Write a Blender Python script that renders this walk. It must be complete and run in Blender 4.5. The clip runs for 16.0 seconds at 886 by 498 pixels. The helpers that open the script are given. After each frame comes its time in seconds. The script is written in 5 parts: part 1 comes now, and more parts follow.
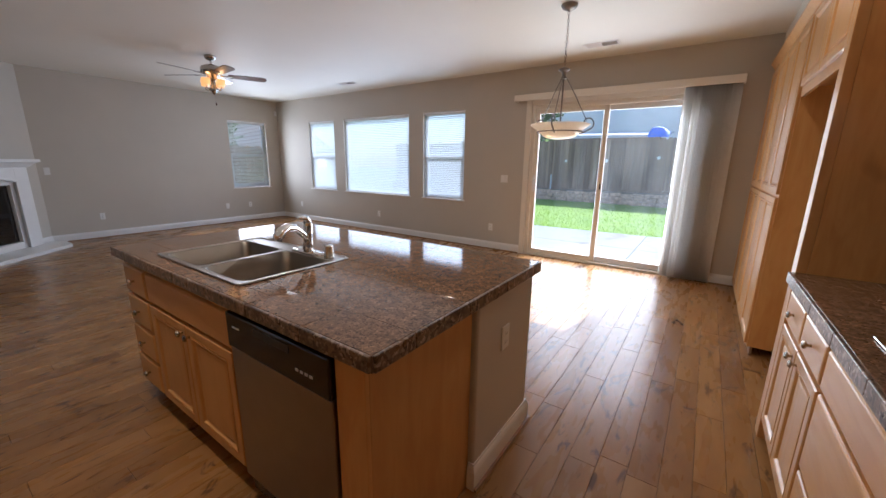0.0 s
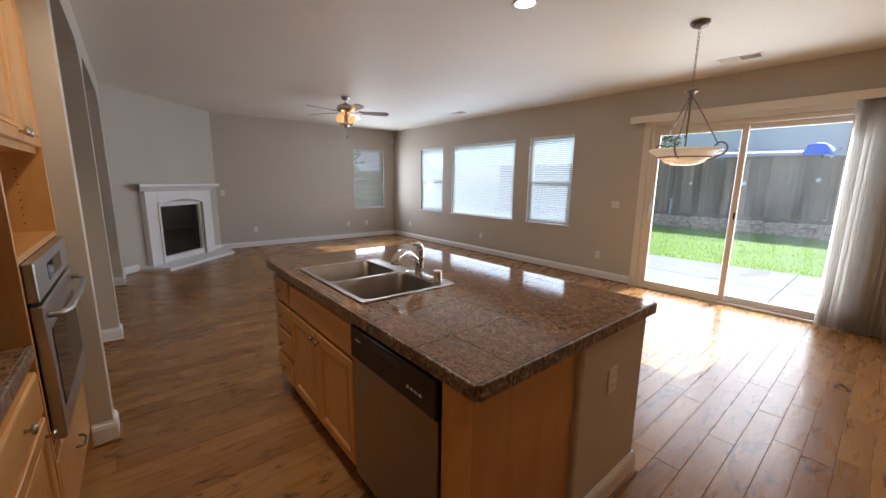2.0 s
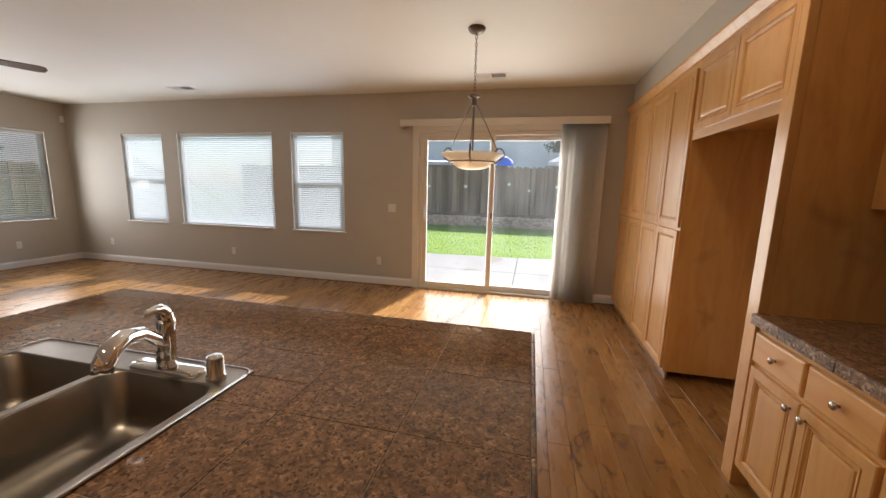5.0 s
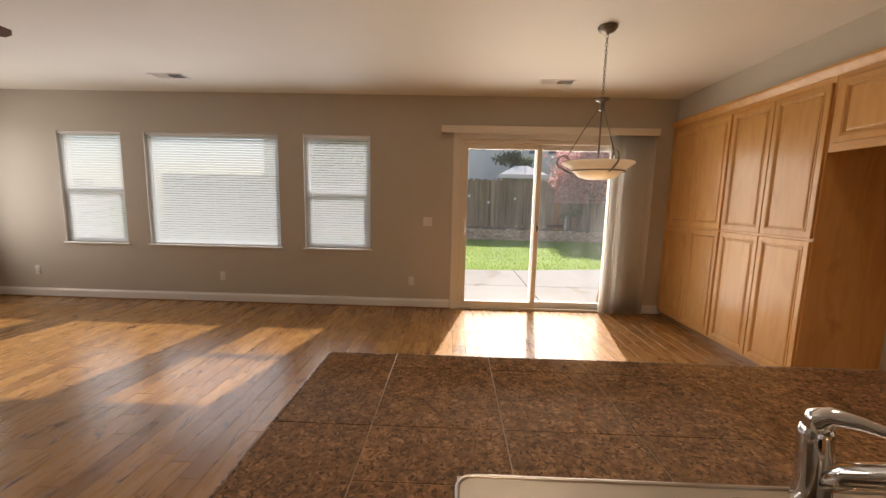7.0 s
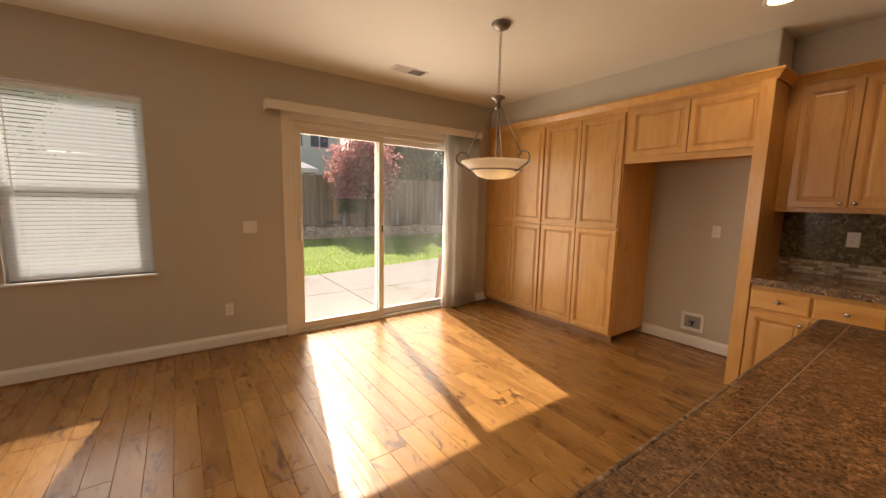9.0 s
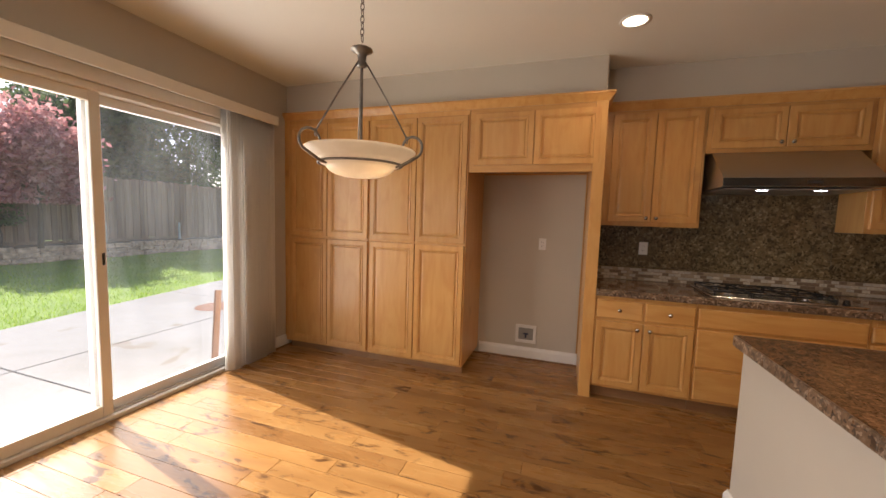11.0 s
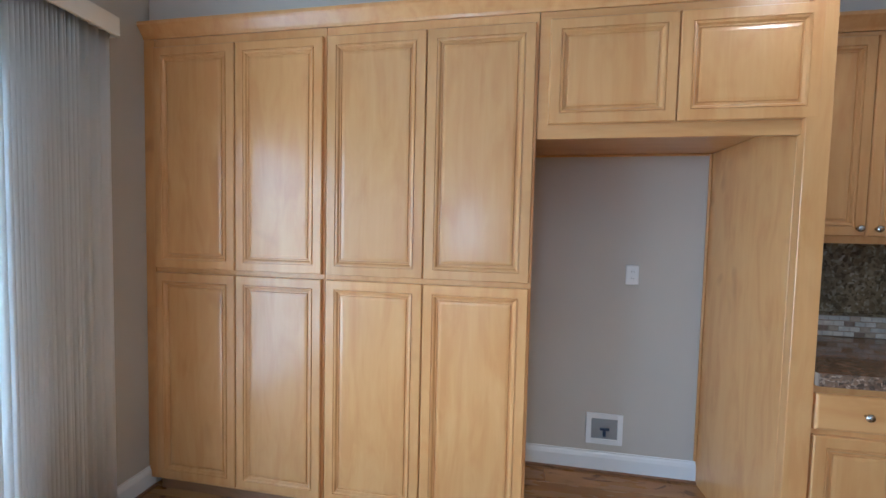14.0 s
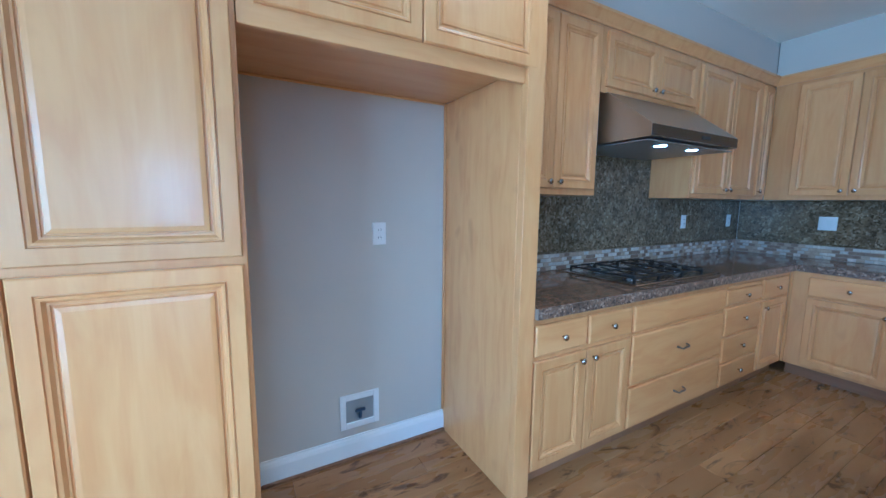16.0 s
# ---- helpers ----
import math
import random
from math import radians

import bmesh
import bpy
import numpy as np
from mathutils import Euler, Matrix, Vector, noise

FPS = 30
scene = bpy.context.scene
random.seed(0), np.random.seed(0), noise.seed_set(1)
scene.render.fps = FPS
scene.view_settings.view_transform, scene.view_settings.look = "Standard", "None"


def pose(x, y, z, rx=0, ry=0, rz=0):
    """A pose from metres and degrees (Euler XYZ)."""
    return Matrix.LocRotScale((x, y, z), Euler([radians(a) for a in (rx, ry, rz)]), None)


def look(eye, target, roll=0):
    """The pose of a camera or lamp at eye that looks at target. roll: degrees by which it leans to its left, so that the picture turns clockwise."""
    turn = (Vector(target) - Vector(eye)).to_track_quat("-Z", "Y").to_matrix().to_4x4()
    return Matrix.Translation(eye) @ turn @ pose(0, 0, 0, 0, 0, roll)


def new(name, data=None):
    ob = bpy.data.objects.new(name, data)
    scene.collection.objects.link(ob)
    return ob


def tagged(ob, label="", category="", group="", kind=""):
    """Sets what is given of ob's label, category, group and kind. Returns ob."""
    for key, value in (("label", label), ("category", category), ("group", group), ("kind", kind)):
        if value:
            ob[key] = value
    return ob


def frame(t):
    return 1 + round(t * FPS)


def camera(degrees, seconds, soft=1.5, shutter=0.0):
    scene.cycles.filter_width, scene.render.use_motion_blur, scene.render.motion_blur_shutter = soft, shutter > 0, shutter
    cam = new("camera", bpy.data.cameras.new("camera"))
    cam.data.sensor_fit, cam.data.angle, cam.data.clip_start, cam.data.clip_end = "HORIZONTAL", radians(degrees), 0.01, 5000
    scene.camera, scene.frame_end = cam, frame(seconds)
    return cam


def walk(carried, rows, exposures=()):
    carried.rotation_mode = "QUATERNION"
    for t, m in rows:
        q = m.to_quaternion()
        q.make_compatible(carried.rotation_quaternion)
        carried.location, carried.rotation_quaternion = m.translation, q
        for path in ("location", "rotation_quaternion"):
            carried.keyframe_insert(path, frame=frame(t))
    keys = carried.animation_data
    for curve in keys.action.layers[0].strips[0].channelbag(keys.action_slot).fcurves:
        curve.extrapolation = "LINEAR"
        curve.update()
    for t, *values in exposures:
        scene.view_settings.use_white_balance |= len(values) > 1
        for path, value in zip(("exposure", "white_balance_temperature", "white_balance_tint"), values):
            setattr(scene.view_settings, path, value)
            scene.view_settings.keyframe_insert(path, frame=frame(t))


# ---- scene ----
cam = camera(100.0, 16.0)
PATH = [
    (0, (0.151, 0.202, 1.399), (-0.961, 1.801, 0.945), 0.8),
    (0.5, (0.147, 0.143, 1.399), (-1.214, 1.53, 0.925), 0.8),
    (1, (0.156, 0.126, 1.402), (-1.331, 1.375, 0.925), 0.6),
    (1.5, (0.162, 0.13, 1.427), (-1.359, 1.349, 0.979), 0.7),
    (2, (0.163, 0.137, 1.459), (-1.35, 1.395, 1.103), 0.8),
    (2.5, (0.15, 0.19, 1.473), (-1.285, 1.548, 1.165), 0.8),
    (3, (0.13, 0.287, 1.459), (-1.175, 1.773, 1.155), 0.9),
    (3.5, (0.088, 0.375, 1.452), (-0.955, 2.047, 1.112), 0.9),
    (6, (-1.304, 0.701, 1.473), (-1.551, 2.664, 1.180), 1.4),
    (6.5, (-1.761, 0.774, 1.468), (-1.943, 2.748, 1.200), 1.4),
    (7, (-2.144, 0.794, 1.432), (-2.197, 2.777, 1.176), 1.3),
    (7.5, (-2.414, 0.919, 1.478), (-1.981, 2.853, 1.21), 1.3),
    (8, (-2.69, 1.095, 1.463), (-1.98, 2.946, 1.201), 1.2),
    (8.5, (-2.94, 1.314, 1.469), (-2.029, 3.076, 1.208), 1.2),
    (9, (-3.04, 1.636, 1.449), (-1.89, 3.252, 1.192), 1.2),
    (9.5, (-3.103, 1.959, 1.442), (-1.731, 3.392, 1.191), 1.4),
    (10, (-3.05, 2.263, 1.455), (-1.369, 3.318, 1.209), 1.3),
    (12.5, (-1.755, 3.384, 1.395), (0.188, 3.844, 1.283), 1.35),
    (13, (-1.491, 3.515, 1.378), (0.467, 3.911, 1.289), 1.3),
    (13.5, (-1.235, 3.651, 1.414), (0.73, 4.012, 1.317), 1.3),
    (14, (-1.113, 3.791, 1.431), (0.858, 4.113, 1.34), 1.3),
    (14.5, (-1.058, 3.874, 1.404), (0.937, 3.961, 1.304), 1.2),
    (15, (-1.026, 3.852, 1.38), (0.959, 3.691, 1.195), 1.0),
    (15.5, (-0.928, 3.772, 1.373), (1.0, 3.296, 1.137), 0.7),
    (16, (-0.63, 3.693, 1.37), (1.101, 2.724, 1.121), 0.6),
]
EXPOSURE = [(0, 1.18, 5250, 12), (1.5, 1.15, 5600, 11), (3.5, 1.08, 5550, 9), (6, 0.87, 6900, 15), (7, 0.75, 7200, 16), (9, 0.84, 8300, 18), (10.2, 0.88, 7700, 18), (12.4, 1.08, 5000, 7), (13.0, 1.15, 4700, 4), (13.5, 1.4, 4350, 0), (14, 1.48, 4050, -1), (14.5, 1.72, 3550, -3), (15.2, 1.88, 3400, -5), (16, 1.9, 3350, -5)]
walk(cam, [(t, look(eye, target, roll)) for t, eye, target, roll in PATH], EXPOSURE)

# ---- light and sky ----
SUN_TO = Vector((0.20, 1.0, 0.83)).normalized()          # towards the sun
world = bpy.data.worlds.new("sky")
scene.world = world
world.use_nodes = True
sky = world.node_tree.nodes.new("ShaderNodeTexSky")
sky.sky_type = "NISHITA"
sky.sun_disc = False
sky.sun_elevation = math.asin(SUN_TO.z)
sky.sun_rotation = math.atan2(SUN_TO.x, SUN_TO.y)
world.node_tree.nodes["Background"].inputs[1].default_value = 0.125
world.node_tree.links.new(sky.outputs[0], world.node_tree.nodes["Background"].inputs[0])
sun = new("sun", bpy.data.lights.new("sun", "SUN"))
sun.data.energy, sun.data.angle, sun.data.color = 5.0, radians(0.55), (1.0, 0.955, 0.88)
sun.matrix_world = look((0, 0, 30), Vector((0, 0, 30)) - SUN_TO)


def window_light(name, x, y, z, w, h, watts, rz):
    """Sky light that falls in through one opening."""
    lamp = new(name, bpy.data.lights.new(name, "AREA"))
    lamp.data.shape, lamp.data.size, lamp.data.size_y = "RECTANGLE", w, h
    lamp.data.energy, lamp.data.color, lamp.data.spread = watts, (1.0, 0.975, 0.94), radians(150)
    lamp.matrix_world = pose(x, y, z, -90, 0, rz)
    return lamp


def bulb(name, x, y, z, watts, color, size=0.03):
    lamp = new(name, bpy.data.lights.new(name, "POINT"))
    lamp.data.energy, lamp.data.color, lamp.data.shadow_soft_size = watts, color, size
    lamp.location = (x, y, z)
    return lamp


# ---- plan (metres) ----
CEIL = 2.743
NY, EX, WX, SY = 5.66, 1.22, -8.60, -0.77                # inner faces of the outer walls
FACE = 0.555                                             # fronts of the cabinets on the east wall
UP = 0.885                                               # fronts of the wall cabinets
SFACE = -0.165                                           # fronts of the cabinets on the south wall
WINDOWS = [(-7.386, -6.52), (-6.21, -4.435), (-4.107, -3.236)]
W_LOW, W_TOP, W_MID = 0.775, 2.24, 1.50
DOOR_L, DOOR_R, DOOR_TOP = -2.085, 0.05, 2.22

# ---- materials ----


def nodes_of(name):
    m = bpy.data.materials.new(name)
    m.use_nodes = True
    t = m.node_tree
    return m, t, t.nodes["Principled BSDF"]


def link(t, a, b):
    t.links.new(a, b)


def coords(t, scale=(1, 1, 1), world_space=False):
    c = t.nodes.new("ShaderNodeTexCoord")
    mp = t.nodes.new("ShaderNodeMapping")
    mp.inputs["Scale"].default_value = scale
    if world_space:
        g = t.nodes.new("ShaderNodeNewGeometry")
        link(t, g.outputs["Position"], mp.inputs[0])
    else:
        info = t.nodes.new("ShaderNodeObjectInfo")
        add = t.nodes.new("ShaderNodeVectorMath")
        add.operation = "MULTIPLY_ADD"
        link(t, info.outputs["Random"], add.inputs[0])
        add.inputs[1].default_value = (37.0, 23.0, 51.0)
        link(t, c.outputs["Object"], add.inputs[2])
        link(t, add.outputs[0], mp.inputs[0])
    return mp.outputs[0]


def noise_of(t, vec, scale, detail=4.0, rough=0.55, distort=0.0):
    n = t.nodes.new("ShaderNodeTexNoise")
    n.inputs["Scale"].default_value, n.inputs["Detail"].default_value = scale, detail
    n.inputs["Roughness"].default_value, n.inputs["Distortion"].default_value = rough, distort
    link(t, vec, n.inputs["Vector"])
    return n.outputs["Fac"]


def ramp(t, fac, stops):
    r = t.nodes.new("ShaderNodeValToRGB")
    while len(r.color_ramp.elements) < len(stops):
        r.color_ramp.elements.new(0.5)
    for e, (p, c) in zip(r.color_ramp.elements, stops):
        e.position = p
        e.color = (*c, 1) if len(c) == 3 else c
    link(t, fac, r.inputs[0])
    return r.outputs[0]


def mix(t, fac, a, b, mode="MIX"):
    m = t.nodes.new("ShaderNodeMix")
    m.data_type, m.blend_type = "RGBA", mode
    for s, v in ((m.inputs[0], fac), (m.inputs[6], a), (m.inputs[7], b)):
        if isinstance(v, (int, float)):
            s.default_value = v
        elif isinstance(v, tuple):
            s.default_value = (*v, 1)
        else:
            link(t, v, s)
    return m.outputs[2]


def bump(t, bsdf, height, strength, distance=0.01):
    b = t.nodes.new("ShaderNodeBump")
    b.inputs["Strength"].default_value, b.inputs["Distance"].default_value = strength, distance
    link(t, height, b.inputs["Height"])
    link(t, b.outputs[0], bsdf.inputs["Normal"])


def rough_of(t, bsdf, fac, low, high):
    r = t.nodes.new("ShaderNodeMapRange")
    r.inputs[3].default_value, r.inputs[4].default_value = low, high
    link(t, fac, r.inputs[0])
    link(t, r.outputs[0], bsdf.inputs["Roughness"])


def plain(name, color, rough=0.5, metal=0.0, var=0.06, scale=6.0, bump_amount=0.05, fine=180.0, world_space=False):
    """Paint, plastic, metal, stucco: a base colour with a slow and a fine variation."""
    m, t, b = nodes_of(name)
    v = coords(t, world_space=world_space)
    slow = noise_of(t, v, scale)
    fineness = noise_of(t, v, fine, 2)
    lo = tuple(max(0, c * (1 - var)) for c in color)
    hi = tuple(min(1, c * (1 + var)) for c in color)
    link(t, ramp(t, slow, [(0.3, lo), (0.7, hi)]), b.inputs["Base Color"])
    rough_of(t, b, slow, rough * 0.88, min(1, rough * 1.12))
    b.inputs["Metallic"].default_value = metal
    if bump_amount:
        bump(t, b, fineness, bump_amount, 0.002)
    return m


def wood(name, pale, mid, dark, axis=2, rough=0.32, coat=0.35, knots=0.0):
    """Clear-finished timber with the grain along one local axis, each board its own tone."""
    m, t, b = nodes_of(name)
    s = [9.0, 9.0, 9.0]
    s[axis] = 0.9
    v = coords(t, tuple(s))
    g = noise_of(t, v, 1.3, 6, 0.6, 0.6)
    fine_s = [70.0, 70.0, 70.0]
    fine_s[axis] = 2.5
    f = noise_of(t, coords(t, tuple(fine_s)), 1.0, 3, 0.6)
    col = mix(t, 0.40, ramp(t, g, [(0.25, dark), (0.48, mid), (0.75, pale)]), mid)
    fs = [11.0, 11.0, 11.0]
    fs[axis] = 2.2
    fig = noise_of(t, coords(t, tuple(fs)), 1.0, 3, 0.6, 0.9)
    col = mix(t, 0.48, col, ramp(t, fig, [(0.35, dark), (0.5, mid), (0.68, pale)]))
    col = mix(t, 0.08, col, ramp(t, f, [(0.35, dark), (0.65, pale)]))
    info = t.nodes.new("ShaderNodeObjectInfo")
    tone = ramp(t, info.outputs["Random"], [(0.0, (0.90, 0.88, 0.86)), (1.0, (1.08, 1.06, 1.04))])
    col = mix(t, 1.0, col, tone, "MULTIPLY")
    if knots:
        k = noise_of(t, coords(t), 3.2, 2, 0.5, 0.4)
        col = mix(t, ramp(t, k, [(0.66, (0, 0, 0)), (0.76, (knots, knots, knots))]), col, tuple(c * 0.6 for c in dark))
    link(t, col, b.inputs["Base Color"])
    rough_of(t, b, f, rough * 0.85, rough * 1.25)
    b.inputs["Coat Weight"].default_value, b.inputs["Coat Roughness"].default_value = coat, 0.17
    bump(t, b, f, 0.06, 0.002)
    return m


MAPLE = wood("maple_upright", (0.665, 0.392, 0.146), (0.600, 0.328, 0.105), (0.510, 0.236, 0.062), 2, knots=0.35)
MAPLE_LIE = wood("maple_level", (0.665, 0.392, 0.146), (0.600, 0.328, 0.105), (0.510, 0.236, 0.062), 0)
MAPLE_END = wood("maple_deep", (0.665, 0.392, 0.146), (0.600, 0.328, 0.105), (0.480, 0.222, 0.058), 2, knots=0.5)
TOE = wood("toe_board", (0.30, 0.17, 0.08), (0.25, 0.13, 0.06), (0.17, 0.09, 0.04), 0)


def floor_wood():
    """Hand-scraped birch planks: broad tone steps from plank to plank, dark knots and mineral streaks."""
    m, t, b = nodes_of("scraped_planks")
    v = coords(t, (7.0, 1.3, 7.0))
    g = noise_of(t, v, 1.0, 4, 0.55, 0.7)
    col = ramp(t, g, [(0.25, (0.240, 0.115, 0.036)), (0.50, (0.302, 0.156, 0.051)), (0.75, (0.360, 0.200, 0.072))])
    info = t.nodes.new("ShaderNodeObjectInfo")
    geo = t.nodes.new("ShaderNodeNewGeometry")
    seed = t.nodes.new("ShaderNodeMath")
    seed.operation = "ADD"
    link(t, info.outputs["Random"], seed.inputs[0])
    link(t, geo.outputs["Random Per Island"], seed.inputs[1])
    wrap = t.nodes.new("ShaderNodeMath")
    wrap.operation = "FRACT"
    link(t, seed.outputs[0], wrap.inputs[0])
    tone = ramp(t, wrap.outputs[0], [(0.0, (0.78, 0.72, 0.68)), (0.35, (0.94, 0.92, 0.90)), (0.7, (1.04, 1.03, 1.0)), (1.0, (1.17, 1.16, 1.12))])
    col = mix(t, 1.0, col, tone, "MULTIPLY")
    shift = t.nodes.new("ShaderNodeVectorMath")
    shift.operation = "MULTIPLY_ADD"
    link(t, wrap.outputs[0], shift.inputs[0])
    shift.inputs[1].default_value = (41.0, 17.0, 9.0)
    link(t, coords(t, (8.0, 3.2, 8.0)), shift.inputs[2])
    k = noise_of(t, shift.outputs[0], 1.0, 4, 0.65, 1.6)
    col = mix(t, ramp(t, k, [(0.575, (0, 0, 0)), (0.66, (0.85, 0.85, 0.85))]), col, (0.062, 0.024, 0.009))
    link(t, col, b.inputs["Base Color"])
    wave = noise_of(t, coords(t, (16.0, 3.0, 16.0)), 1.0, 2)
    fine = noise_of(t, coords(t, (120.0, 5.0, 120.0)), 1.0, 2)
    rough_of(t, b, wave, 0.22, 0.34)
    height = mix(t, 0.12, wave, fine)
    bump(t, b, height, 0.4, 0.006)
    b.inputs["Specular IOR Level"].default_value = 0.36
    b.inputs["Coat Weight"].default_value, b.inputs["Coat Roughness"].default_value = 0.08, 0.16
    return m


def granite(name, dark, mid, pale, rough=0.12, scale=1.0):
    """Polished speckled stone: crystals at two sizes over slow clouds."""
    m, t, b = nodes_of(name)
    v = coords(t, (scale, scale, scale))
    cell = t.nodes.new("ShaderNodeTexVoronoi")
    cell.inputs["Scale"].default_value = 115.0
    warp = t.nodes.new("ShaderNodeVectorMath")
    warp.operation = "MULTIPLY_ADD"
    wn = t.nodes.new("ShaderNodeTexNoise")
    wn.inputs["Scale"].default_value = 40.0
    link(t, v, wn.inputs["Vector"])
    link(t, wn.outputs["Color"], warp.inputs[0])
    warp.inputs[1].default_value = (0.03, 0.03, 0.03)
    link(t, v, warp.inputs[2])
    link(t, warp.outputs[0], cell.inputs["Vector"])
    sep = t.nodes.new("ShaderNodeSeparateColor")
    link(t, cell.outputs["Color"], sep.inputs[0])
    col = ramp(t, sep.outputs[0], [(0.0, dark), (0.30, mid), (0.62, mid), (0.80, pale), (1.0, dark)])
    blot = noise_of(t, v, 22.0, 5, 0.7)
    col = mix(t, ramp(t, blot, [(0.40, (0, 0, 0)), (0.62, (0.62, 0.62, 0.62))]), col, dark)
    cloud = noise_of(t, v, 3.0, 3)
    col = mix(t, 1.0, col, ramp(t, cloud, [(0.3, (0.82, 0.82, 0.82)), (0.7, (1.15, 1.13, 1.10))]), "MULTIPLY")
    link(t, col, b.inputs["Base Color"])
    rough_of(t, b, blot, rough * 0.7, rough * 1.5)
    b.inputs["Specular IOR Level"].default_value = 0.34
    return m


def pane_mat(name="window_glass", low=0.003, high=0.020):
    """Thin window glass: mostly clear, with a mirror share that grows at a slant and a film of dust."""
    m, t, b = nodes_of(name)
    clear = t.nodes.new("ShaderNodeBsdfTransparent")
    gloss = t.nodes.new("ShaderNodeBsdfGlossy")
    gloss.inputs["Roughness"].default_value = 0.01
    fres = t.nodes.new("ShaderNodeFresnel")
    fres.inputs[0].default_value = 1.45
    mx = t.nodes.new("ShaderNodeMixShader")
    link(t, fres.outputs[0], mx.inputs[0])
    link(t, clear.outputs[0], mx.inputs[1])
    link(t, gloss.outputs[0], mx.inputs[2])
    dust = t.nodes.new("ShaderNodeBsdfTranslucent")
    dust.inputs[0].default_value = (0.85, 0.88, 0.92, 1)
    v = coords(t, (1.6, 1.0, 0.30))
    film = ramp(t, noise_of(t, v, 2.2, 5, 0.6, 0.8), [(0.35, (low, low, low)), (0.75, (high, high, high))])
    both = t.nodes.new("ShaderNodeMixShader")
    link(t, film, both.inputs[0])
    link(t, mx.outputs[0], both.inputs[1])
    link(t, dust.outputs[0], both.inputs[2])
    link(t, both.outputs[0], t.nodes["Material Output"].inputs[0])
    return m


def glow(name, color, strength, base=(0.8, 0.8, 0.8)):
    m, t, b = nodes_of(name)
    b.inputs["Base Color"].default_value = (*base, 1)
    b.inputs["Emission Color"].default_value = (*color, 1)
    b.inputs["Emission Strength"].default_value = strength
    b.inputs["Roughness"].default_value = 0.4
    return m


def thin_sheet(name, color, share=0.35, rough=0.6):
    """Thin vinyl that lets part of the light through."""
    m, t, b = nodes_of(name)
    b.inputs["Base Color"].default_value = (*color, 1)
    b.inputs["Roughness"].default_value = rough
    tl = t.nodes.new("ShaderNodeBsdfTranslucent")
    tl.inputs[0].default_value = (*color, 1)
    mx = t.nodes.new("ShaderNodeMixShader")
    mx.inputs[0].default_value = share
    link(t, b.outputs[0], mx.inputs[1])
    link(t, tl.outputs[0], mx.inputs[2])
    link(t, mx.outputs[0], t.nodes["Material Output"].inputs[0])
    return m


PLANKS = floor_wood()
JOINT = plain("dark_joint", (0.05, 0.028, 0.016), 0.8)
WALL = plain("taupe_wall_paint", (0.53, 0.487, 0.418), 0.62, var=0.03, scale=1.5, bump_amount=0.25, fine=260, world_space=True)
CEILING = plain("ceiling_paint", (0.82, 0.805, 0.735), 0.62, var=0.02, scale=1.2, bump_amount=0.2, fine=150, world_space=True)
WHITE = plain("white_trim_paint", (0.80, 0.79, 0.77), 0.32, var=0.02)
CREAM = plain("cream_vinyl", (0.76, 0.71, 0.62), 0.4, var=0.02)
VINYL = plain("white_vinyl", (0.80, 0.80, 0.80), 0.35, var=0.02)
PLASTIC = plain("white_plastic", (0.78, 0.77, 0.74), 0.35, var=0.02, bump_amount=0)
SLOT = plain("dark_slot", (0.03, 0.03, 0.03), 0.6, bump_amount=0)
GRANITE = granite("brown_granite", (0.065, 0.041, 0.027), (0.235, 0.135, 0.076), (0.38, 0.225, 0.130), 0.065, 1.35)
GRANITE_EDGE = granite("brown_granite_edge", (0.040, 0.027, 0.019), (0.22, 0.140, 0.088), (0.50, 0.39, 0.30), 0.28, 0.8)
STONE_SPLASH = granite("brown_granite_splash", (0.055, 0.042, 0.024), (0.21, 0.155, 0.085), (0.38, 0.305, 0.19), 0.16, 0.55)
GROUT = plain("brown_grout", (0.31, 0.24, 0.175), 0.85)
STEEL = plain("brushed_steel", (0.50, 0.485, 0.465), 0.33, 1.0, 0.05, 12)
# Bowl steel, darkened below STEEL: the shade inside the sink is in its colour.
SINK_STEEL_SHADED = plain("satin_sink_steel_shaded", (0.25, 0.235, 0.215), 0.36, 1.0, 0.06, 10)
CHROME = plain("chrome", (0.80, 0.80, 0.80), 0.07, 1.0, 0.02, bump_amount=0)
NICKEL = plain("brushed_nickel", (0.52, 0.50, 0.47), 0.25, 1.0, 0.04, bump_amount=0)
PEWTER = plain("aged_pewter", (0.22, 0.20, 0.18), 0.38, 0.85, 0.2, 25)
BLACK = plain("black_enamel", (0.012, 0.012, 0.013), 0.14, 0.0, 0.2, bump_amount=0)
IRON = plain("cast_iron", (0.018, 0.018, 0.018), 0.5, 0.3, 0.2)
PANE = pane_mat()
DUSTY_PANE = pane_mat("dusty_window_glass", 0.006, 0.040)
DARK_GLASS = plain("oven_dark_glass", (0.015, 0.014, 0.013), 0.05, 0.0, 0.1, bump_amount=0)
SLAT = thin_sheet("blind_slat_vinyl", (0.90, 0.94, 0.97), 0.48)
VANE = thin_sheet("vertical_vane_vinyl", (0.90, 0.895, 0.88), 0.60)

# ---- mesh helpers ----


def finish(bm, smooth=False):
    bmesh.ops.recalc_face_normals(bm, faces=bm.faces)
    me = bpy.data.meshes.new("mesh")
    bm.to_mesh(me)
    bm.free()
    if smooth:
        for p in me.polygons:
            p.use_smooth = True
    return me


def part(name, bm, material, parent=None, label="", smooth=False, at=None):
    """Links a bmesh as one mesh object under a thing or a part."""
    me = finish(bm, smooth)
    me.materials.append(material)
    ob = new(name, me)
    if parent is not None:
        ob.parent = parent
    if at is not None:
        ob.matrix_basis = at
    if label:
        tagged(ob, label)
    return ob


